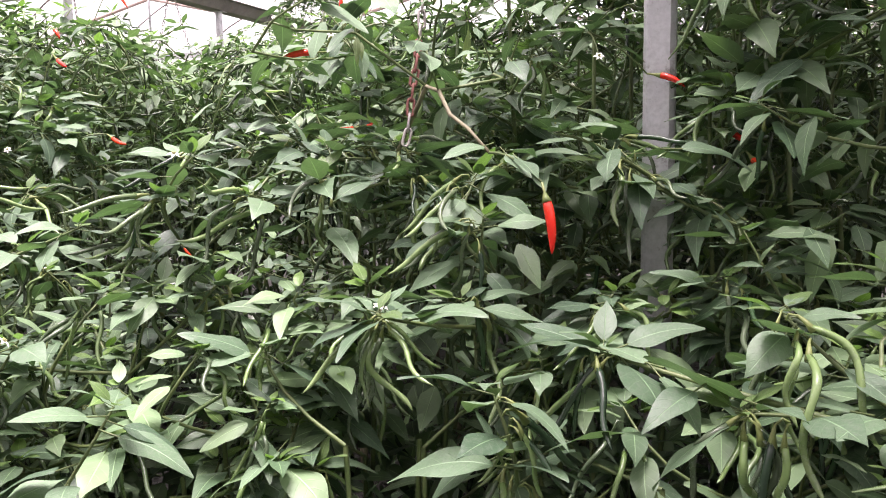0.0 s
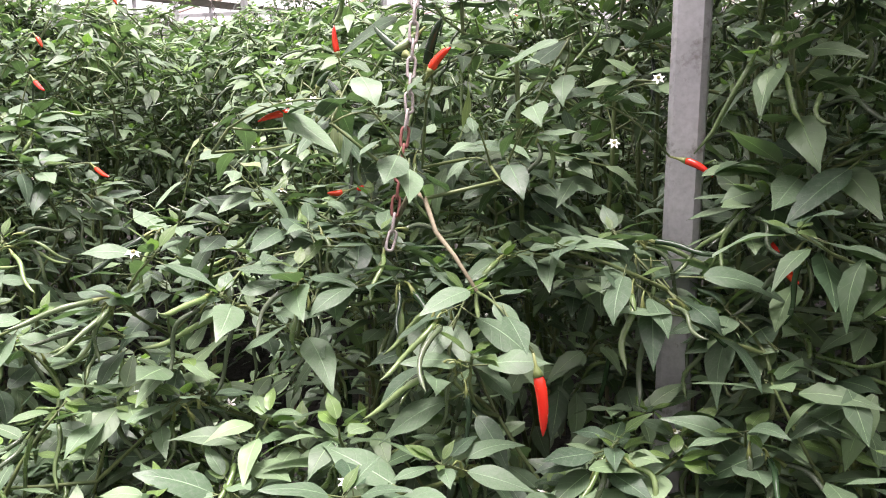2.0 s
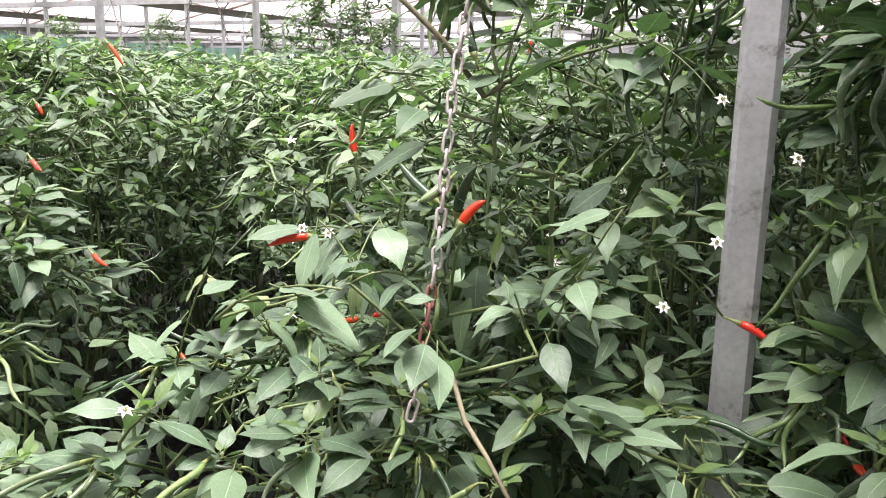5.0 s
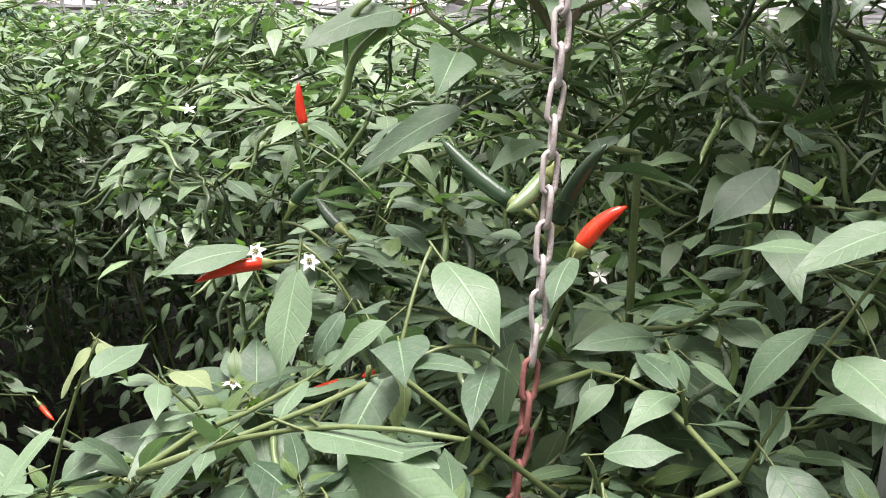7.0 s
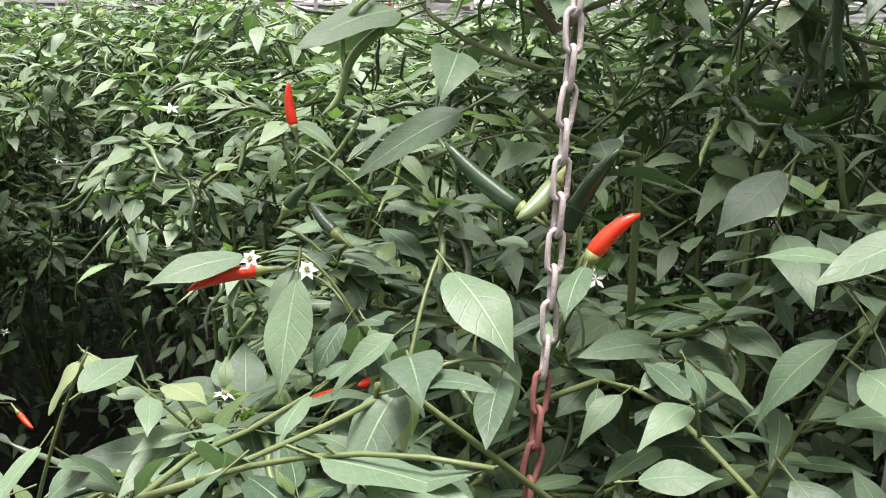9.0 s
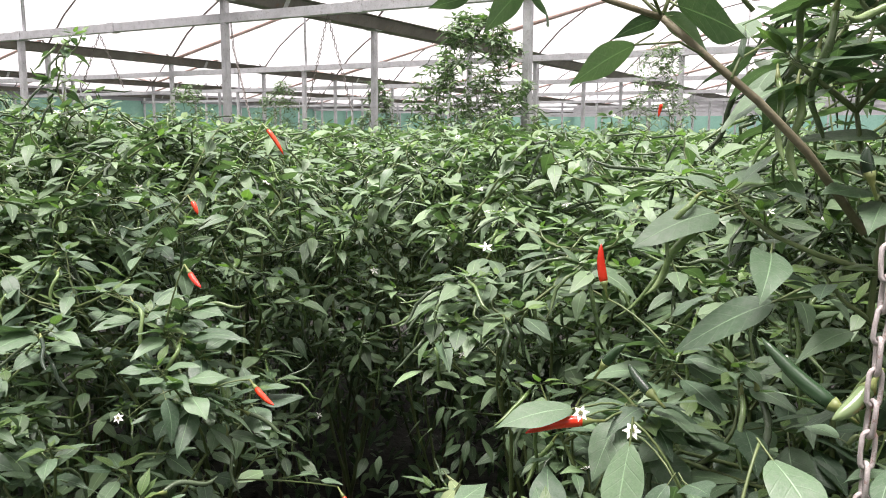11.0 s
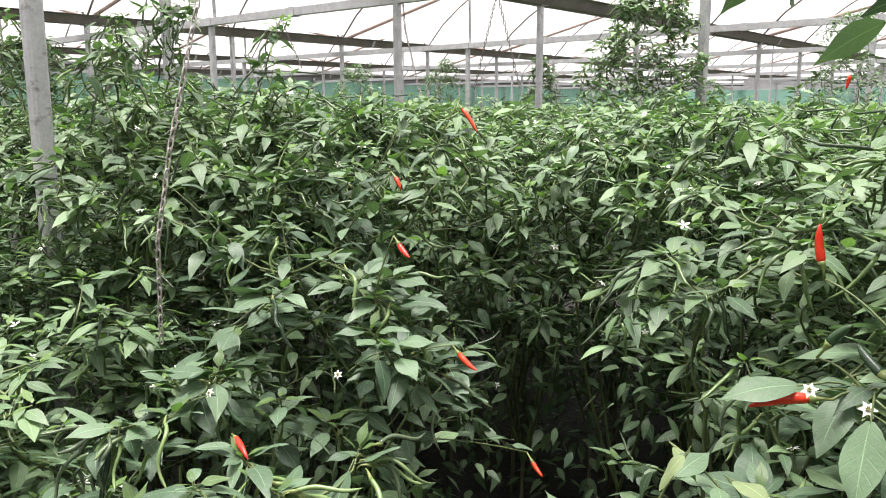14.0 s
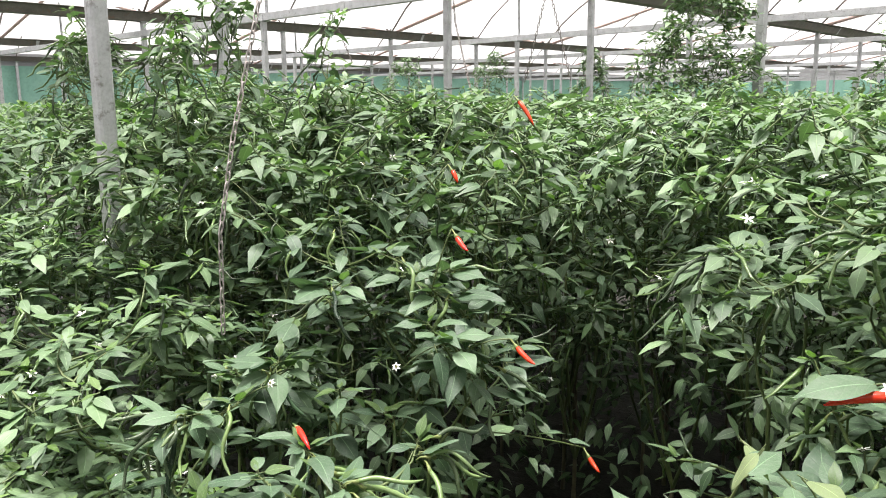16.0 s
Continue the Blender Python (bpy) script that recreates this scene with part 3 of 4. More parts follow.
TRUSS = None
for gx in X_GUTTERS[:-1]:
    for y in Y_BEAMS[:9]:
        if TRUSS is None:
            TRUSS = roof_truss(gx, y)
        else:
            copy_thing(TRUSS, pose(gx, y, 0))


def hoop_only(gx, y):
    bag = Bag()
    tube(bag, [Vector((-BAY * k / 14, 0, roof_z(gx - BAY * k / 14))) for k in range(15)], 0.013, 5)
    ob = tagged(new("roof_hoop", bag.mesh("roof_hoop", [STEEL_DARK])), "thin curved steel hoop under the roof film", "roof hoop", "roof hoops")
    ob.location = (gx, y, 0)
    return ob


HOOP = None
for gx in X_GUTTERS[1:-1]:
    for y in Y_BEAMS[:8]:
        if HOOP is None:
            HOOP = hoop_only(gx, y + 2.345)
        else:
            copy_thing(HOOP, pose(gx, y + 2.345, 0))

brace = Bag()
tube(brace, [Vector((-5.588, 3.72, 2.217)), Vector((-6.973, 3.72, 1.525))], 0.022, 8)
tagged(new("diagonal_brace", brace.mesh("diagonal_brace", [STEEL])), "pale grey diagonal steel brace on a greenhouse post", "brace")

# the two near posts
square_post(-0.079, 1.47, 0.053, Z_BEAM - 0.047, "dusty grey steel post among the chili plants", "steel_post")
square_post(-2.87, 1.53, 0.052, Z_BEAM - 0.047, "grey galvanised steel post rising from the chili bed", "steel_post")


# ---- the crop ----
def step(v, a, b):
    t = max(0.0, min(1.0, (v - a) / (b - a)))
    return t * t * (3 - 2 * t)


def crop_height(x, y):
    """Height of the crop: low along the aisle, rising inwards, tall round the near post."""
    h = float(np.interp(y, [0.55, 0.7, 0.86, 1.05, 1.25, 1.65, 2.1, 3.0], [0.42, 0.57, 0.86, 0.98, 1.06, 1.25, 1.46, 1.5]))
    h += 0.11 * step(-x, 0.9, 1.3) * step(y, 1.3, 1.7) * (1 - 0.5 * step(y, 2.5, 3.2))
    h += 0.14 * step(-x, 2.05, 2.45) * step(y, 0.9, 1.2) * (1 - step(y, 1.6, 1.9))
    h += 0.55 * step(x, -0.62, -0.3) * step(y, 1.36, 1.62) * (1 - step(y, 2.2, 3.0))
    h += 0.5 * step(x, 0.1, 0.36) * step(y, 1.12, 1.32) * (1 - step(y, 1.36, 1.62))
    h += 0.1 * step(-x, 2.4, 2.7) * (1 - step(-x, 3.3, 3.8)) * step(y, 1.65, 1.85) * (1 - step(y, 2.0, 2.5))
    return h + (0.05 + 0.08 * step(y, 1.8, 2.4)) * noise.noise((x * 1.4, y * 1.4, 5)) + 0.08 * step(y, 1.8, 2.6) * noise.noise((x * 3.1, y * 3.1, 8))


def in_gap(x, y):
    """The dark gap between two rows."""
    a, b = Vector((-1.0, 1.4)), Vector((-1.66, 2.18))
    p = Vector((x, y))
    t = max(0, min(1, (p - a).dot(b - a) / (b - a).length_squared))
    return (p - a.lerp(b, t)).length < 0.39


rng = random.Random(11)
# plants that stand for themselves beside the gap
HOSTS = [(-1.54, 1.22, 1.08), (-1.7, 1.54, 1.24), (-1.98, 1.8, 1.38), (-0.6, 1.6, 1.26), (-0.64, 1.28, 1.12), (0.26, 1.46, 1.72)]
near_spots, mid_spots = [h[:2] for h in HOSTS], []
for j in range(-2, 14):
    for i in range(-16, 16):
        x = -0.3 + 0.4 * i + (0.2 if j % 2 else 0) + rng.uniform(-0.07, 0.07)
        y = 0.92 + 0.37 * j + rng.uniform(-0.06, 0.06)
        if y < 0.55 or x < -5.4 or x > 2.4 or in_gap(x, y) or any((Vector((x, y)) - Vector(h[:2])).length < 0.24 for h in HOSTS):
            continue
        if -1.85 < x < 0.38 and 0.7 < y < (1.72 if -0.75 < x < 0 else 1.5):
            near_spots.append((x, y))
        elif x > -4.8 and y < 5.6:
            mid_spots.append((x, y))
for k, (x, y) in enumerate(near_spots):
    h = HOSTS[k][2] if k < len(HOSTS) else crop_height(x, y)
    grown = grow(100 + k, h - Z0, 0.25, (42 if h > 1.4 else max(20, min(30, int(29 * h)))), 9, 0.074, 6 if y < 1.35 else 2, (rng.uniform(-0.05, 0.05), rng.uniform(-0.05, 0.05) - (0.05 if h > 1.4 else 0)), 0.8 if y < 1.3 or h > 1.4 else 0.6, int(190 * h), 0.0, y < 1.2)
    if h > 1.5:
        label = "tall dark green chili plant rising beside a steel post"
    elif h < 0.95:
        label = "low chili plant at the bed's edge with hanging green peppers"
    else:
        label = "dark green chili plant with long hanging green peppers"
    fine_plant(grown, x, y, label)

# low plants that fill the bed's edge, their leaves too dense to tell apart
for k, (x, y, h) in enumerate(((-1.12, 0.97, 0.84), (0.0, 1.2, 0.87), (-0.46, 1.14, 0.9), (0.42, 1.0, 0.92), (-0.98, 0.72, 0.6), (-0.9, 1.08, 0.84), (-0.95, 1.24, 0.8), (0.24, 1.13, 0.83), (-0.7, 1.1, 0.88), (-0.15, 0.78, 0.64), (-0.64, 0.76, 0.6), (0.2, 0.8, 0.68), (-1.3, 0.78, 0.64))):
    filler = mass_meshes(grow(300 + k, h - Z0, 0.2, 26, 9, 0.072, 5, (0, 0), 0.75, 120, 0.0, True), LEAF_SHAPES)
    mass_plant(filler, x, y, 1, k * 70, "low chili plant at the bed's edge with hanging green peppers")

slim = mass_meshes(grow(340, 1.56 - Z0, 0.16, 34, 8, 0.072, 3, (-0.01, -0.03), 0.6, 40, 0.8 - Z0), LEAF_SHAPES)
mass_plant(slim, 0.09, 1.45, 1, 0, "slim chili plant with white flowers against a steel post")

MASS = [mass_meshes(grow(500 + k, 1.65, 0.31, 62, 9, 0.061, 3, (0, 0), 0.5, 90), LEAF_LOW) for k in range(6)]
for k, (x, y) in enumerate(mid_spots):
    mass_plant(MASS[k % 6], x, y, (crop_height(x, y) - Z0) / 1.65, rng.uniform(0, 360), "bushy chili plant in the dense crop")


def far_crop():
    """The rest of the crop, one sheet of shoots too many to count."""
    r = random.Random(77)
    bag = Bag()
    for y0, y1, x0, x1, dens in ((5.4, 11, -14, 4, 48), (11, 20, -14, 6, 22), (20, 30, -22.9, 8, 9), (30, 45, -22.9, 9, 5), (0.8, 5.4, -14, -4.7, 48), (0.8, 20, -22.9, -14, 18)):
        for s in range(int((y1 - y0) * (x1 - x0) * dens)):
            x, y = r.uniform(x0, x1), r.uniform(y0, y1)
            top = 1.51 + 0.12 * noise.noise((x * 1.6, y * 1.6, 1)) + 0.1 * noise.noise((x * 0.5, y * 0.5, 4))
            z = top - (r.uniform(0, 0.08) if r.random() < 0.7 else r.uniform(0.05, 0.4))
            big = 0.085 if y < 11 and x > -14 else 0.115 if y < 20 else 0.16
            spin = r.uniform(0, 6)
            for k in range(6):
                yaw = spin + k * 2.4
                m = Matrix.Translation((x, y, z - 0.015 * k)) @ Euler((radians(r.uniform(-40, 40) - 4 * k + 12), 0, yaw)).to_matrix().to_4x4() @ Matrix.Scale(big * r.uniform(0.6, 1.15), 4)
                v, f, uv = LEAF_TINY[r.randrange(4)]
                bag.add(placed(m, v), f, 1 if k == 0 or r.random() < 0.1 else 0, uv)
    ob = new("chili_crop", bag.mesh("chili_crop", [LEAF_MASS, LEAF_MASS_YOUNG]))
    return tagged(ob, "dense green chili crop stretching away under the roof", "chili crop", kind="stuff")


far_crop()
# unseen chili plants added behind the path to block low light from the south
for k in range(34):
    mass_plant(MASS[k % 6], -3.4 + 0.4 * (k // 2) + rng.uniform(-0.06, 0.06), -1.0 - 0.42 * (k % 2) + rng.uniform(-0.05, 0.05), rng.uniform(0.82, 0.94), rng.uniform(0, 360), "bushy chili plant in the dense crop")

# tall bushes that stand above the crop
for bx, by, bh, br, seed in ((-3.05, 5.75, 2.36, 0.66, 1), (-2.52, 8.7, 2.4, 0.55, 2), (-9.5, 9.2, 2.2, 0.65, 3), (-9.0, 10.6, 2.3, 0.6, 4), (-6.2, 9.2, 2.15, 0.3, 5), (-12.5, 6.8, 2.3, 0.6, 6), (-16.0, 10.5, 2.3, 0.8, 7), (-5.4, 2.6, 1.95, 0.4, 8)):
    b = mass_meshes(grow(700 + seed, bh - Z0, br, 420 if seed == 1 else 160, 7, 0.058, 1, (0, 0), 0.6, 40, 1.42 - Z0), LEAF_LOW)
    ob = mass_plant(b, bx, by, 1, seed * 50, "tall overgrown chili bush standing above the crop")
    if seed == 2:
        top, tip = ob.matrix_world.inverted() @ Vector((-2.380, 8.25, 1.790)), ob.matrix_world.inverted() @ Vector((-2.403, 8.25, 1.673))
        pod = Bag()
        tube(pod, bezier(top, top.lerp(tip, 0.5) + Vector((0.02, 0, 0)), tip, 6), [0.012, 0.016, 0.017, 0.015, 0.013, 0.009, 0.002], 8)
        part("red_pepper", pod.mesh("red_pepper", [PEPPER_RED]), ob, "ripe red chili peppers hanging in a bunch")


# ---- single peppers, leaves and canes on the near plants ----
def plant_at(p):
    """The near plant whose stems pass closest to p, and the closest point on them."""
    best = min(((n - p).length, k, i) for k, (_, pts) in enumerate(NEAR) for i, n in enumerate(pts) if n.z < p.z + 0.1)
    return NEAR[best[1]][0], NEAR[best[1]][1][best[2]]


def twig(root, a, b, thick=0.0016):
    bag = Bag()
    o = root.location
    mid = a.lerp(b, 0.5) + Vector((0, 0, 0.02))
    tube(bag, [p - o for p in bezier(a, mid, b, 5)], [thick * 1.3, thick * 1.2, thick * 1.1, thick, thick, thick], 5)
    part("twig", bag.mesh("twig", [STEM]), root)
    r = random.Random(int(abs(b.x * 5000 + b.z * 900)))
    for k in range(min(7, int((b - a).length / 0.03))):
        p = a.lerp(b, (k + 0.7) / 8) - o + Vector((0, 0, 0.012))
        part("leaf", LEAF_MESHES[r.randrange(8)], root, "", leaf_pose(p, r.uniform(0, 6.28), radians(r.uniform(-35, 25)), r.uniform(-0.4, 0.4), r.uniform(0.045, 0.08)))


def pepper_between(a, b, girth, mat, name, label, bend=0.12):
    """A pepper from its calyx at a to its tip at b, bent a little, on a twig of the nearest plant."""
    a, b = Vector(a), Vector(b)
    root, node = plant_at(a)
    d = b - a
    sag = d.cross(Vector((0.3, 1, 0.2))).normalized() * d.length * bend
    line = bezier(a, a.lerp(b, 0.5) + sag, b, 8)
    o = root.location
    prof = [0.8, 1.0, 1.03, 1.0, 0.94, 0.85, 0.72, 0.5, 0.12]
    body = Bag()
    tube(body, [p - o for p in line], [girth * v for v in prof], 10)
    ob = part(name, body.mesh(name, [mat]), root, label)
    cap = Bag()
    back = (line[0] - line[1]).normalized()
    tube(cap, [a - o + back * 0.022, a - o + back * 0.01, a - o + back * 0.003, a - o - back * 0.003], [0.0016, 0.0018, girth * 0.7, girth * 1.03], 8)
    part("calyx", cap.mesh("calyx", [CALYX]), ob)
    twig(root, node, a + back * 0.022)


BRANCHES = [
    ((-0.392, 1.160, 1.120), (-0.366, 1.140, 1.111), (-0.339, 1.110, 1.075), (-0.303, 1.080, 1.054), (-0.264, 1.050, 1.021)),
    ((-0.339, 1.110, 1.075), (-0.346, 1.100, 1.050), (-0.345, 1.090, 1.021)),
    ((-0.569, 1.020, 1.206), (-0.556, 1.060, 1.200), (-0.531, 1.100, 1.201), (-0.514, 1.130, 1.203), (-0.502, 1.150, 1.203)),
    ((-0.620, 1.050, 1.172), (-0.617, 1.100, 1.170), (-0.601, 1.140, 1.168), (-0.575, 1.200, 1.173), (-0.556, 1.260, 1.185)),
    ((-0.284, 1.200, 1.129), (-0.314, 1.250, 1.141), (-0.336, 1.300, 1.142), (-0.358, 1.320, 1.144), (-0.384, 1.340, 1.140)),
    ((-0.336, 1.300, 1.142), (-0.320, 1.320, 1.171), (-0.294, 1.360, 1.192), (-0.254, 1.400, 1.218), (-0.194, 1.420, 1.218)),
]
OVERHEAD = [
    ((-0.438, 1.300, 1.130), (-0.425, 1.280, 1.177), (-0.408, 1.250, 1.228), (-0.398, 1.250, 1.253), (-0.396, 1.240, 1.269)),
    ((-0.408, 1.250, 1.228), (-0.419, 1.260, 1.244), (-0.434, 1.270, 1.261), (-0.441, 1.270, 1.283)),
    ((-0.691, 1.150, 0.959), (-0.677, 1.170, 0.984), (-0.634, 1.200, 1.004), (-0.570, 1.240, 1.014), (-0.533, 1.260, 1.012)),
]
for k, pts in enumerate(BRANCHES + OVERHEAD):
    pts = [Vector(p) for p in pts]
    if k == 2:
        pts = pts[::-1]
    root, node = plant_at(pts[0])
    o = root.location
    for plant, places in NEAR:
        if plant == root:
            places.extend(pts)
    bag = Bag()
    n = len(pts)
    thick = 0.0034 if k < 2 else 0.002 if k < 4 else 0.0024
    tube(bag, [p - o for p in [node] + pts], [thick * 1.1] + [thick * (1.1 - 0.5 * i / n) for i in range(n)], 7)
    part("branch", bag.mesh("branch", [STEM_WOOD if k < 2 else STEM]), root, "pale brown cut cane" if k < 2 else "")
    r = random.Random(900 + k)
    if k not in (0, 1, 2):
        for i in range(1, n):
            for q in range(2 if k in (3, 5, 8) else 1):
                m = leaf_pose(pts[i] - o, r.uniform(0, 6.28), radians(r.uniform(-45, 25)), r.uniform(-0.4, 0.4), r.uniform(0.035, 0.055))
                part("leaf", LEAF_MESHES[r.randrange(8)], root, "", m)


# a long bare branch that reaches out over the crop, with a few large leaves
CANOPY = [
    (0.0046, ((-0.439, 1.430, 1.417), (-0.491, 1.400, 1.493), (-0.533, 1.370, 1.540), (-0.578, 1.360, 1.580), (-0.620, 1.350, 1.618))),
    (0.003, ((-0.620, 1.350, 1.618), (-0.669, 1.340, 1.636), (-0.704, 1.340, 1.653), (-0.722, 1.350, 1.678))),
    (0.0018, ((-0.704, 1.340, 1.653), (-0.756, 1.340, 1.653), (-0.813, 1.340, 1.648), (-0.848, 1.340, 1.670))),
    (0.002, ((-0.620, 1.350, 1.618), (-0.616, 1.360, 1.640), (-0.625, 1.370, 1.669))),
    (0.0015, ((-0.620, 1.350, 1.618), (-0.630, 1.330, 1.648), (-0.634, 1.300, 1.664))),
    (0.0015, ((-0.620, 1.350, 1.618), (-0.662, 1.370, 1.656), (-0.693, 1.400, 1.680))),
    (0.0013, ((-0.613, 1.350, 1.625), (-0.603, 1.370, 1.645), (-0.599, 1.400, 1.665))),
    (0.0012, ((-0.578, 1.360, 1.580), (-0.601, 1.340, 1.594), (-0.640, 1.330, 1.592))),
    (0.0015, ((-0.556, 1.360, 1.561), (-0.553, 1.380, 1.580), (-0.540, 1.400, 1.591))),
    (0.002, ((-0.531, 1.300, 1.612), (-0.544, 1.300, 1.627), (-0.554, 1.300, 1.652))),
]
CANOPY_LEAVES = [
    (((-0.640, 1.330, 1.592), (-0.693, 1.310, 1.554)), 0),
    (((-0.756, 1.340, 1.659), (-0.706, 1.310, 1.612)), 6),
    (((-0.756, 1.340, 1.657), (-0.793, 1.330, 1.611)), 0),
    (((-0.606, 1.350, 1.628), (-0.534, 1.300, 1.583)), 4),
    (((-0.619, 1.350, 1.622), (-0.586, 1.370, 1.588)), 5),
    (((-0.622, 1.350, 1.617), (-0.661, 1.360, 1.608)), 7),
    (((-0.543, 1.400, 1.590), (-0.577, 1.380, 1.554)), 7),
    (((-0.550, 1.380, 1.604), (-0.553, 1.360, 1.579)), 1),
    (((-0.820, 1.340, 1.650), (-0.859, 1.330, 1.637)), 2),
    (((-0.848, 1.340, 1.669), (-0.803, 1.330, 1.677)), 1),
    (((-0.624, 1.370, 1.662), (-0.647, 1.360, 1.642)), 5),
]
host, node = plant_at(Vector(CANOPY[0][1][0]))
o = host.location
for k, (thick, pts) in enumerate(CANOPY):
    pts = [Vector(p) for p in pts]
    if k == 0:
        pts = bezier(node, node.lerp(pts[0], 0.5) + Vector((0.02, 0, 0.01)), pts[0], 4)[:-1] + pts
    bag = Bag()
    tube(bag, [p - o for p in pts], [thick * (1.1 - 0.35 * i / len(pts)) for i in range(len(pts))], 7)
    part("branch", bag.mesh("branch", [STEM_WOOD if k < 2 else STEM]), host)
for (a, b), kind in CANOPY_LEAVES:
    a, b = Vector(a), Vector(b)
    d = b - a
    turn = Matrix.Translation(a - o) @ Euler((0, 0, math.atan2(-d.x, d.y))).to_matrix().to_4x4() @ Euler((math.asin(d.z / d.length) + 0.15, 0, 0)).to_matrix().to_4x4()
    part("leaf", LEAF_MESHES[kind], host, "", turn @ Euler((0, 0.9 if d.x < 0 else -0.9, 0)).to_matrix().to_4x4() @ Matrix.Scale(d.length * 1.08, 4))


RED_PEPPERS = [
    ((-1.717, 2.040, 1.516), (-1.669, 2.040, 1.457)),
    ((-1.370, 1.600, 1.065), (-1.312, 1.580, 1.049)),
    ((-1.497, 1.190, 0.997), (-1.438, 1.170, 0.984)),
    ((-0.759, 1.637, 1.304), (-0.766, 1.640, 1.358)),
    ((-0.687, 1.360, 1.206), (-0.742, 1.330, 1.192)),
    ((-0.396, 1.237, 1.270), (-0.367, 1.240, 1.300)),
    ((0.035, 1.345, 1.046), (0.060, 1.330, 1.027)),
    ((0.071, 1.340, 1.003), (0.085, 1.320, 0.992)),
    ((-0.074, 1.400, 1.140), (-0.033, 1.390, 1.119)),
    ((-0.169, 0.967, 0.964), (-0.161, 0.960, 0.899)),
    ((-1.362, 1.840, 0.768), (-1.328, 1.830, 0.747)),
    ((-0.637, 1.420, 1.068), (-0.659, 1.400, 1.068)),
    ((-0.608, 1.440, 1.074), (-0.618, 1.430, 1.072)),
    ((-1.514, 1.593, 1.258), (-1.473, 1.580, 1.237)),
    ((-1.703, 1.785, 1.364), (-1.682, 1.780, 1.338)),
]
for k, (a, b) in enumerate(RED_PEPPERS):
    pepper_between(a, b, 0.0062 if k in (3, 4, 5, 9) else 0.0052, PEPPER_RED, "red_pepper", "ripe glossy red chili pepper", (0.1, -0.12, 0.16)[k % 3])
GREEN_PEPPERS = [
    ((-0.446, 1.270, 1.292), (-0.507, 1.290, 1.336)),
    ((-0.415, 1.270, 1.278), (-0.383, 1.250, 1.340)),
    ((-0.423, 1.250, 1.316), (-0.445, 1.220, 1.296)),
    ((-0.696, 1.450, 1.244), (-0.672, 1.450, 1.271)),
    ((-0.627, 1.400, 1.234), (-0.659, 1.420, 1.258)),
    ((-0.437, 1.380, 1.474), (-0.441, 1.380, 1.500)),
]
for k, (a, b) in enumerate(GREEN_PEPPERS):
    pepper_between(a, b, 0.0068 if k < 3 else 0.006, PEPPER_GREEN if k == 2 else PEPPER_DARK, "green_pepper", "thick dark green chili pepper pointing up", 0.1)

BROAD_LEAVES = [
    ((-0.604, 1.240, 1.238), (-0.605, 1.200, 1.169)),
    ((-0.702, 1.360, 1.217), (-0.759, 1.300, 1.214)),
    ((-0.483, 1.200, 1.264), (-0.438, 1.150, 1.237)),
    ((-0.446, 1.170, 1.207), (-0.451, 1.120, 1.191)),
    ((-0.250, 1.400, 1.309), (-0.296, 1.360, 1.264)),
    ((-0.499, 1.120, 1.215), (-0.448, 1.080, 1.250)),
    ((-0.371, 1.020, 1.232), (-0.340, 1.020, 1.239)),
    ((-0.211, 1.200, 1.304), (-0.268, 1.180, 1.282)),
    ((-0.437, 1.000, 1.238), (-0.471, 1.000, 1.225)),
    ((-0.633, 1.500, 1.299), (-0.598, 1.500, 1.331)),
    ((-0.332, 1.220, 1.209), (-0.318, 1.200, 1.192)),
]
for k, (a, b) in enumerate(BROAD_LEAVES):
    a, b = Vector(a), Vector(b)
    root, node = plant_at(a)
    d = b - a
    yaw, pitch = math.atan2(-d.x, d.y), math.asin(d.z / d.length)
    m = Matrix.Translation(a - root.location) @ Euler((0, 0, yaw)).to_matrix().to_4x4() @ Euler((pitch + 0.12, 0, 0)).to_matrix().to_4x4() @ Euler((0, (0.35, -0.3, 0.1)[k % 3], 0)).to_matrix().to_4x4() @ Matrix.Scale(d.length * 1.08, 4)
    part("leaf", LEAF_MESHES[(4, 1, 6, 0)[k % 4]], root, "", m)
    twig(root, node, a - d * 0.25, 0.0013)

PALE_LEAVES = [
    ((-0.732, 1.270, 1.131), (-0.690, 1.250, 1.140)),
    ((-0.758, 1.200, 1.176), (-0.778, 1.180, 1.150)),
    ((-0.504, 1.160, 1.198), (-0.506, 1.150, 1.161)),
    ((-0.502, 1.170, 1.192), (-0.498, 1.160, 1.168)),
    ((-0.795, 1.260, 1.154), (-0.762, 1.250, 1.137)),
    ((-0.408, 1.420, 1.253), (-0.401, 1.420, 1.171)),
]
for k, (a, b) in enumerate(PALE_LEAVES):
    a, b = Vector(a), Vector(b)
    root, node = plant_at(a)
    d = b - a
    yaw, pitch = math.atan2(-d.x, d.y), math.asin(d.z / d.length)
    m = Matrix.Translation(a - root.location) @ Euler((0, 0, yaw)).to_matrix().to_4x4() @ Euler((pitch, 0, 0)).to_matrix().to_4x4() @ Matrix.Scale(d.length * 1.15, 4) @ Matrix.Diagonal((0.55 if k in (2, 3, 5) else 1, 1, 1, 1))
    part("leaf", PALE_MESH, root, "wilted pale green leaf" if k in (2, 3, 5) else "crinkled pale green leaf", m)
    twig(root, node, a - d * 0.2, 0.0013)
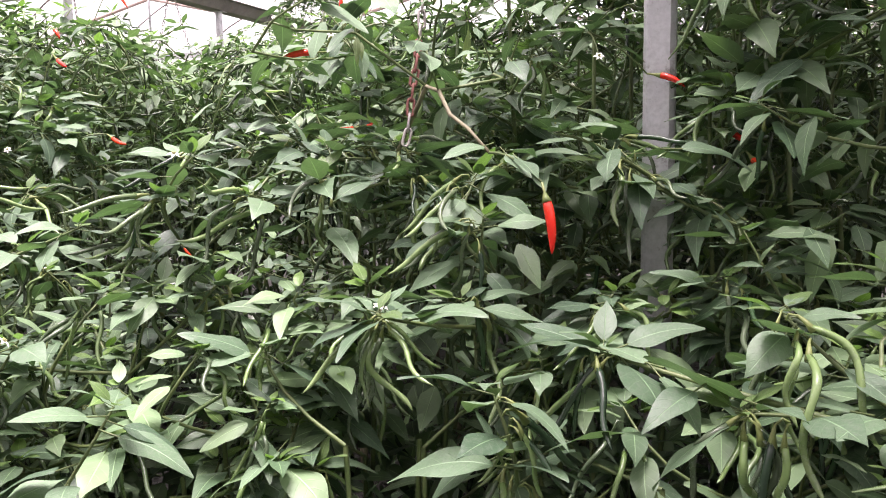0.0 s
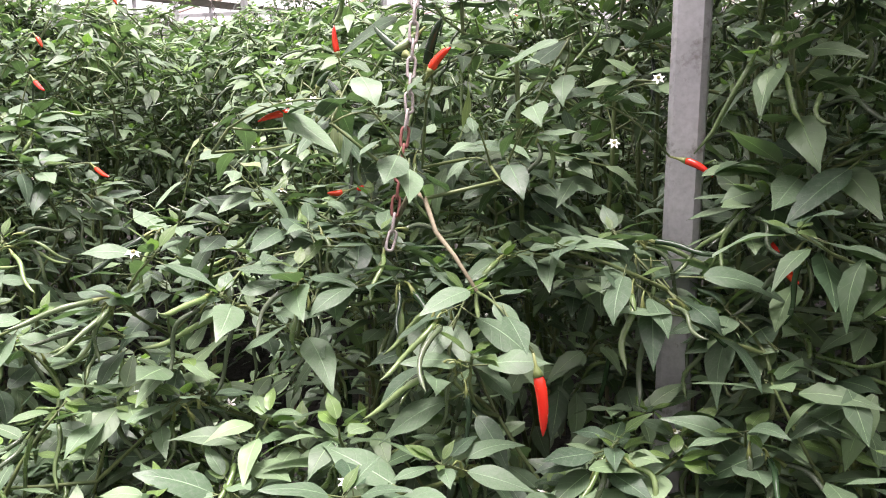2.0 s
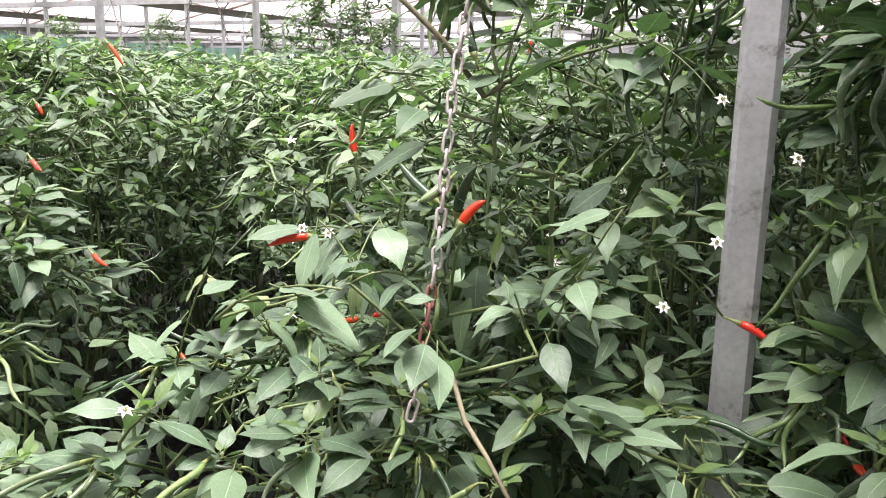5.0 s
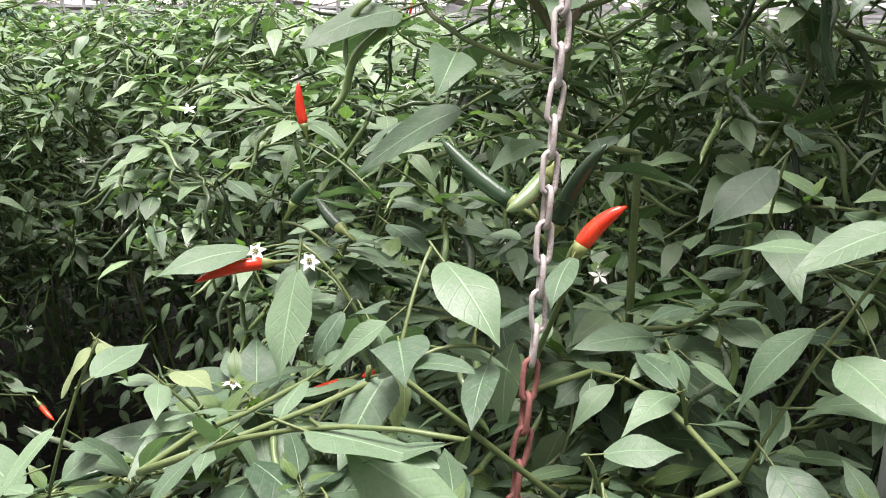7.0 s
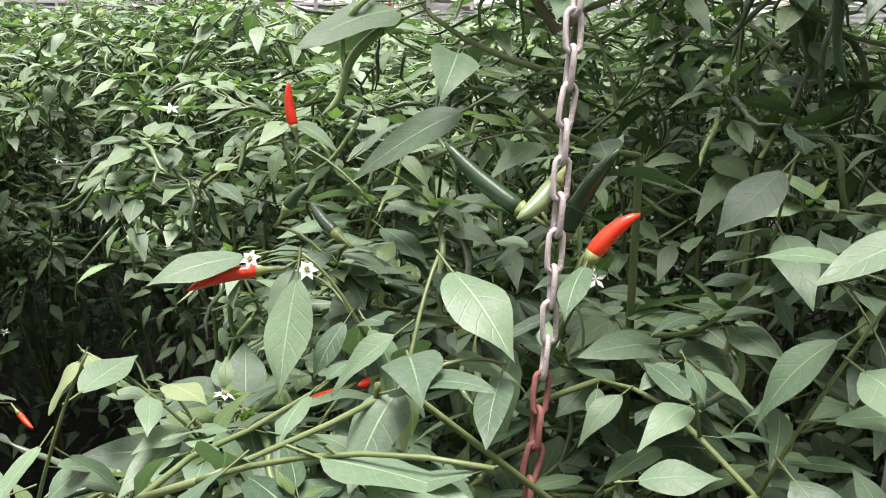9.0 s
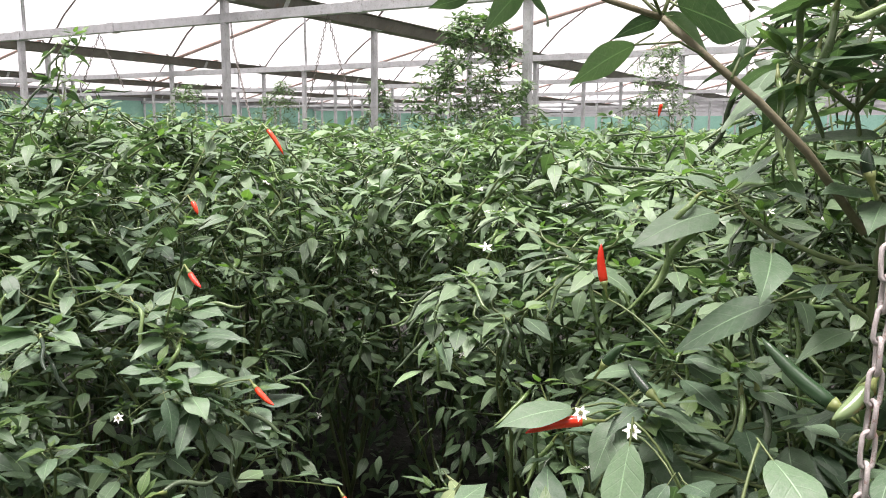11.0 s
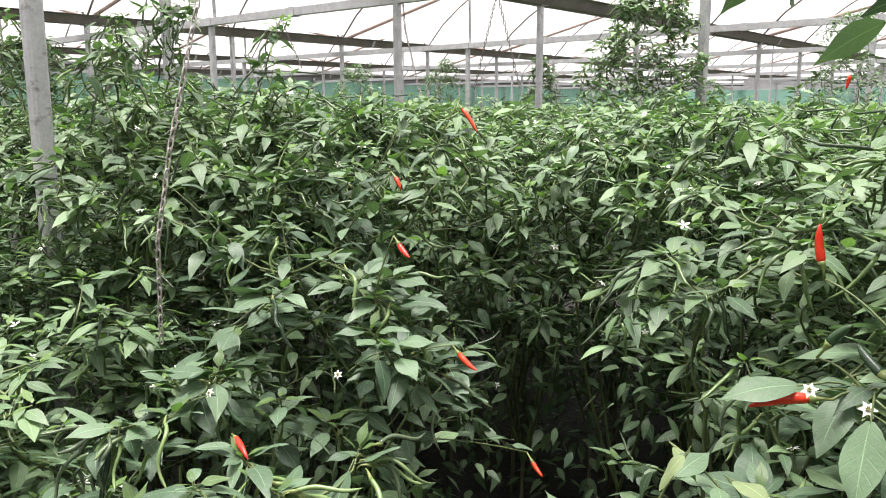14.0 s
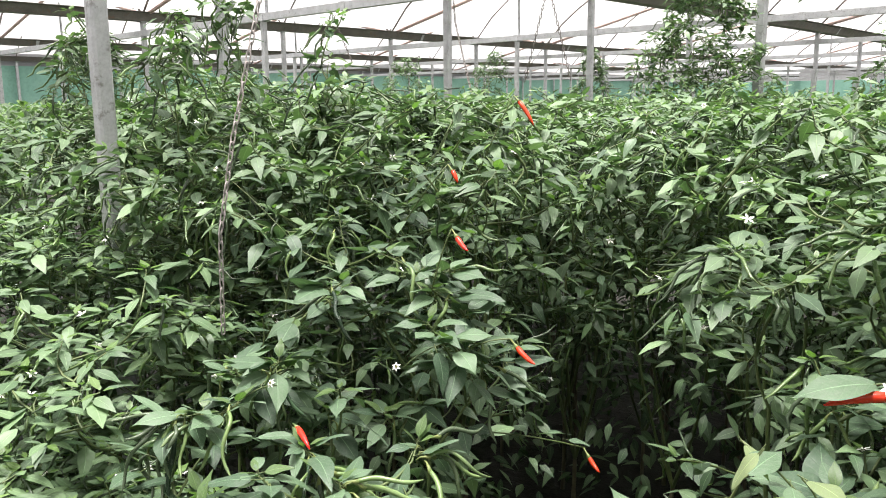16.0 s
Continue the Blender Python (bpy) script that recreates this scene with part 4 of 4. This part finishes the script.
BLOSSOMS = [
    (-0.681, 1.330, 1.225),
    (-0.619, 1.300, 1.228),
    (-0.028, 1.300, 1.362),
    (-0.106, 1.330, 1.256),
    (-0.162, 1.330, 1.169),
    (-0.114, 1.340, 1.423),
    (-2.220, 1.500, 1.361),
    (-1.508, 2.600, 1.500),
    (-1.506, 1.420, 1.041),
    (-1.610, 1.220, 1.038),
]
for k, p in enumerate(BLOSSOMS):
    p = Vector(p)
    root, node = plant_at(p)
    f = part("flower", FLOWER_PETALS, root, "small white star-shaped flower", Matrix.Translation(p - root.location) @ Euler((0.9, 0.3 * (k % 3) - 0.3, 0.3)).to_matrix().to_4x4() @ Matrix.Scale(0.75, 4))
    part("flower_centre", FLOWER_CENTRE, f)
    twig(root, node, p + Vector((0, 0.012, -0.008)), 0.001)


# ---- hanging chains ----
def link_mesh(name, mat, length, width, wire):
    """One rounded oval link, long along z."""
    pts, s = [], (length - width) / 2
    for k in range(16):
        a = 2 * math.pi * k / 16
        pts.append(Vector((math.cos(a) * (width / 2 - wire), 0, math.sin(a) * (width / 2 - wire) + (s if math.sin(a) > 1e-6 else -s if math.sin(a) < -1e-6 else 0))))
    bag = Bag()
    verts, faces = [], []
    for i, p in enumerate(pts):
        d = (pts[(i + 1) % 16] - pts[i - 1]).normalized()
        n = d.cross(Vector((0, 1, 0)))
        for q in range(6):
            a = 2 * math.pi * q / 6
            verts.append(p + n * (math.cos(a) * wire) + Vector((0, 1, 0)) * (math.sin(a) * wire))
    for i in range(16):
        for q in range(6):
            a, b = i * 6 + q, i * 6 + (q + 1) % 6
            c, e = ((i + 1) % 16) * 6 + (q + 1) % 6, ((i + 1) % 16) * 6 + q
            faces.append((a, b, c, e))
    bag.add(verts, faces)
    return bag.mesh(name, [mat])


LINK_GREY = link_mesh("link", CHAIN_GREY, 0.032, 0.0145, 0.0021)
LINK_RUST = link_mesh("link", CHAIN_RUST, 0.032, 0.0145, 0.0022)
LINK_DARK = link_mesh("link", STEEL_DARK, 0.032, 0.0145, 0.0022)


def hanging_chain(points, label, rust=None, mesh=LINK_GREY, pitch=0.0236, scale=1.0):
    """Interlocked oval links along a line from its lower end up; links in the stretch rust are red with rust."""
    pts = [Vector(p) for p in points]
    root = tagged(new("hanging_chain"), label, "chain", "chains that hold up the crop")
    root.location = pts[0]
    pitch *= scale
    dist, k, seg, at = 0.0, 0, 0, 0.0
    r = random.Random(int(abs(pts[0].x) * 100))
    total = sum((pts[i + 1] - pts[i]).length for i in range(len(pts) - 1))
    while dist < total:
        d, i = dist, 0
        while d > (pts[i + 1] - pts[i]).length and i < len(pts) - 2:
            d -= (pts[i + 1] - pts[i]).length
            i += 1
        way = (pts[i + 1] - pts[i]).normalized()
        p = pts[i] + way * d
        q = way.to_track_quat("Z", "Y").to_matrix().to_4x4()
        me = LINK_RUST if rust and rust[0] < p.z < rust[1] else mesh
        ob = part("link", me, root, "", Matrix.Translation(p - pts[0]) @ q @ Euler((0, r.uniform(-0.12, 0.12), 0.6 + (k % 2) * math.pi / 2 + r.uniform(-0.2, 0.2))).to_matrix().to_4x4() @ Matrix.Scale(scale, 4))
        dist += pitch
        k += 1
    return root


hanging_chain([(-0.432, 1.175, 1.045), (-0.421, 1.22, 1.226), (-0.417, 1.25, 1.412), (-0.41, 1.28, 1.534), (-0.33, 1.5, 2.46)], "dusty grey steel chain, red with rust near its lower end", (1.085, 1.2))
hanging_chain([(-1.84, 1.27, 1.08), (-1.813, 1.26, 1.273), (-1.80, 1.29, 1.45), (-1.79, 1.36, 1.72), (-1.77, 1.5, 2.46)], "grey steel chain hanging down into the chili bed", None, LINK_GREY, 0.0236, 0.8)
hanging_chain([(-4.5, 5.19, 1.14), (-5.0, 5.56, 1.65), (-5.5, 5.93, 2.22), (-5.56, 5.97, 2.45)], "dark steel chain hanging from a beam beside a post", None, LINK_DARK, 0.0236, 1.5)
for cx, ca, cb in ((-7.34, 0.3, 0.5), (-4.55, 0.23, 0.75), (-10.0, 0.3, 0.55)):
    for sgn in (-1, 1):
        hanging_chain([(cx + sgn * ca, 6.02, 2.45 - cb), (cx, 6.02, 2.455)], "thin dark chain slung from a cross beam", None, LINK_DARK, 0.0236, 1.5)

# thin leggy shoots above the crop
for lx, ly, lh, seed in ((-2.72, 1.85, 1.98, 21), (-3.1, 1.95, 1.9, 22), (-3.45, 1.75, 1.86, 23), (-2.5, 2.2, 1.8, 24), (-3.9, 2.4, 1.9, 25), (-2.6, 1.6, 1.72, 26)):
    thin = mass_meshes(grow(800 + seed, lh - Z0, 0.2, 32, 6, 0.056, 2, (0.05, 0.0), 0.5, 0, 1.15 - Z0), LEAF_LOW)
    mass_plant(thin, lx, ly, 1, seed * 40, "leggy chili plant with thin shoots above the crop")
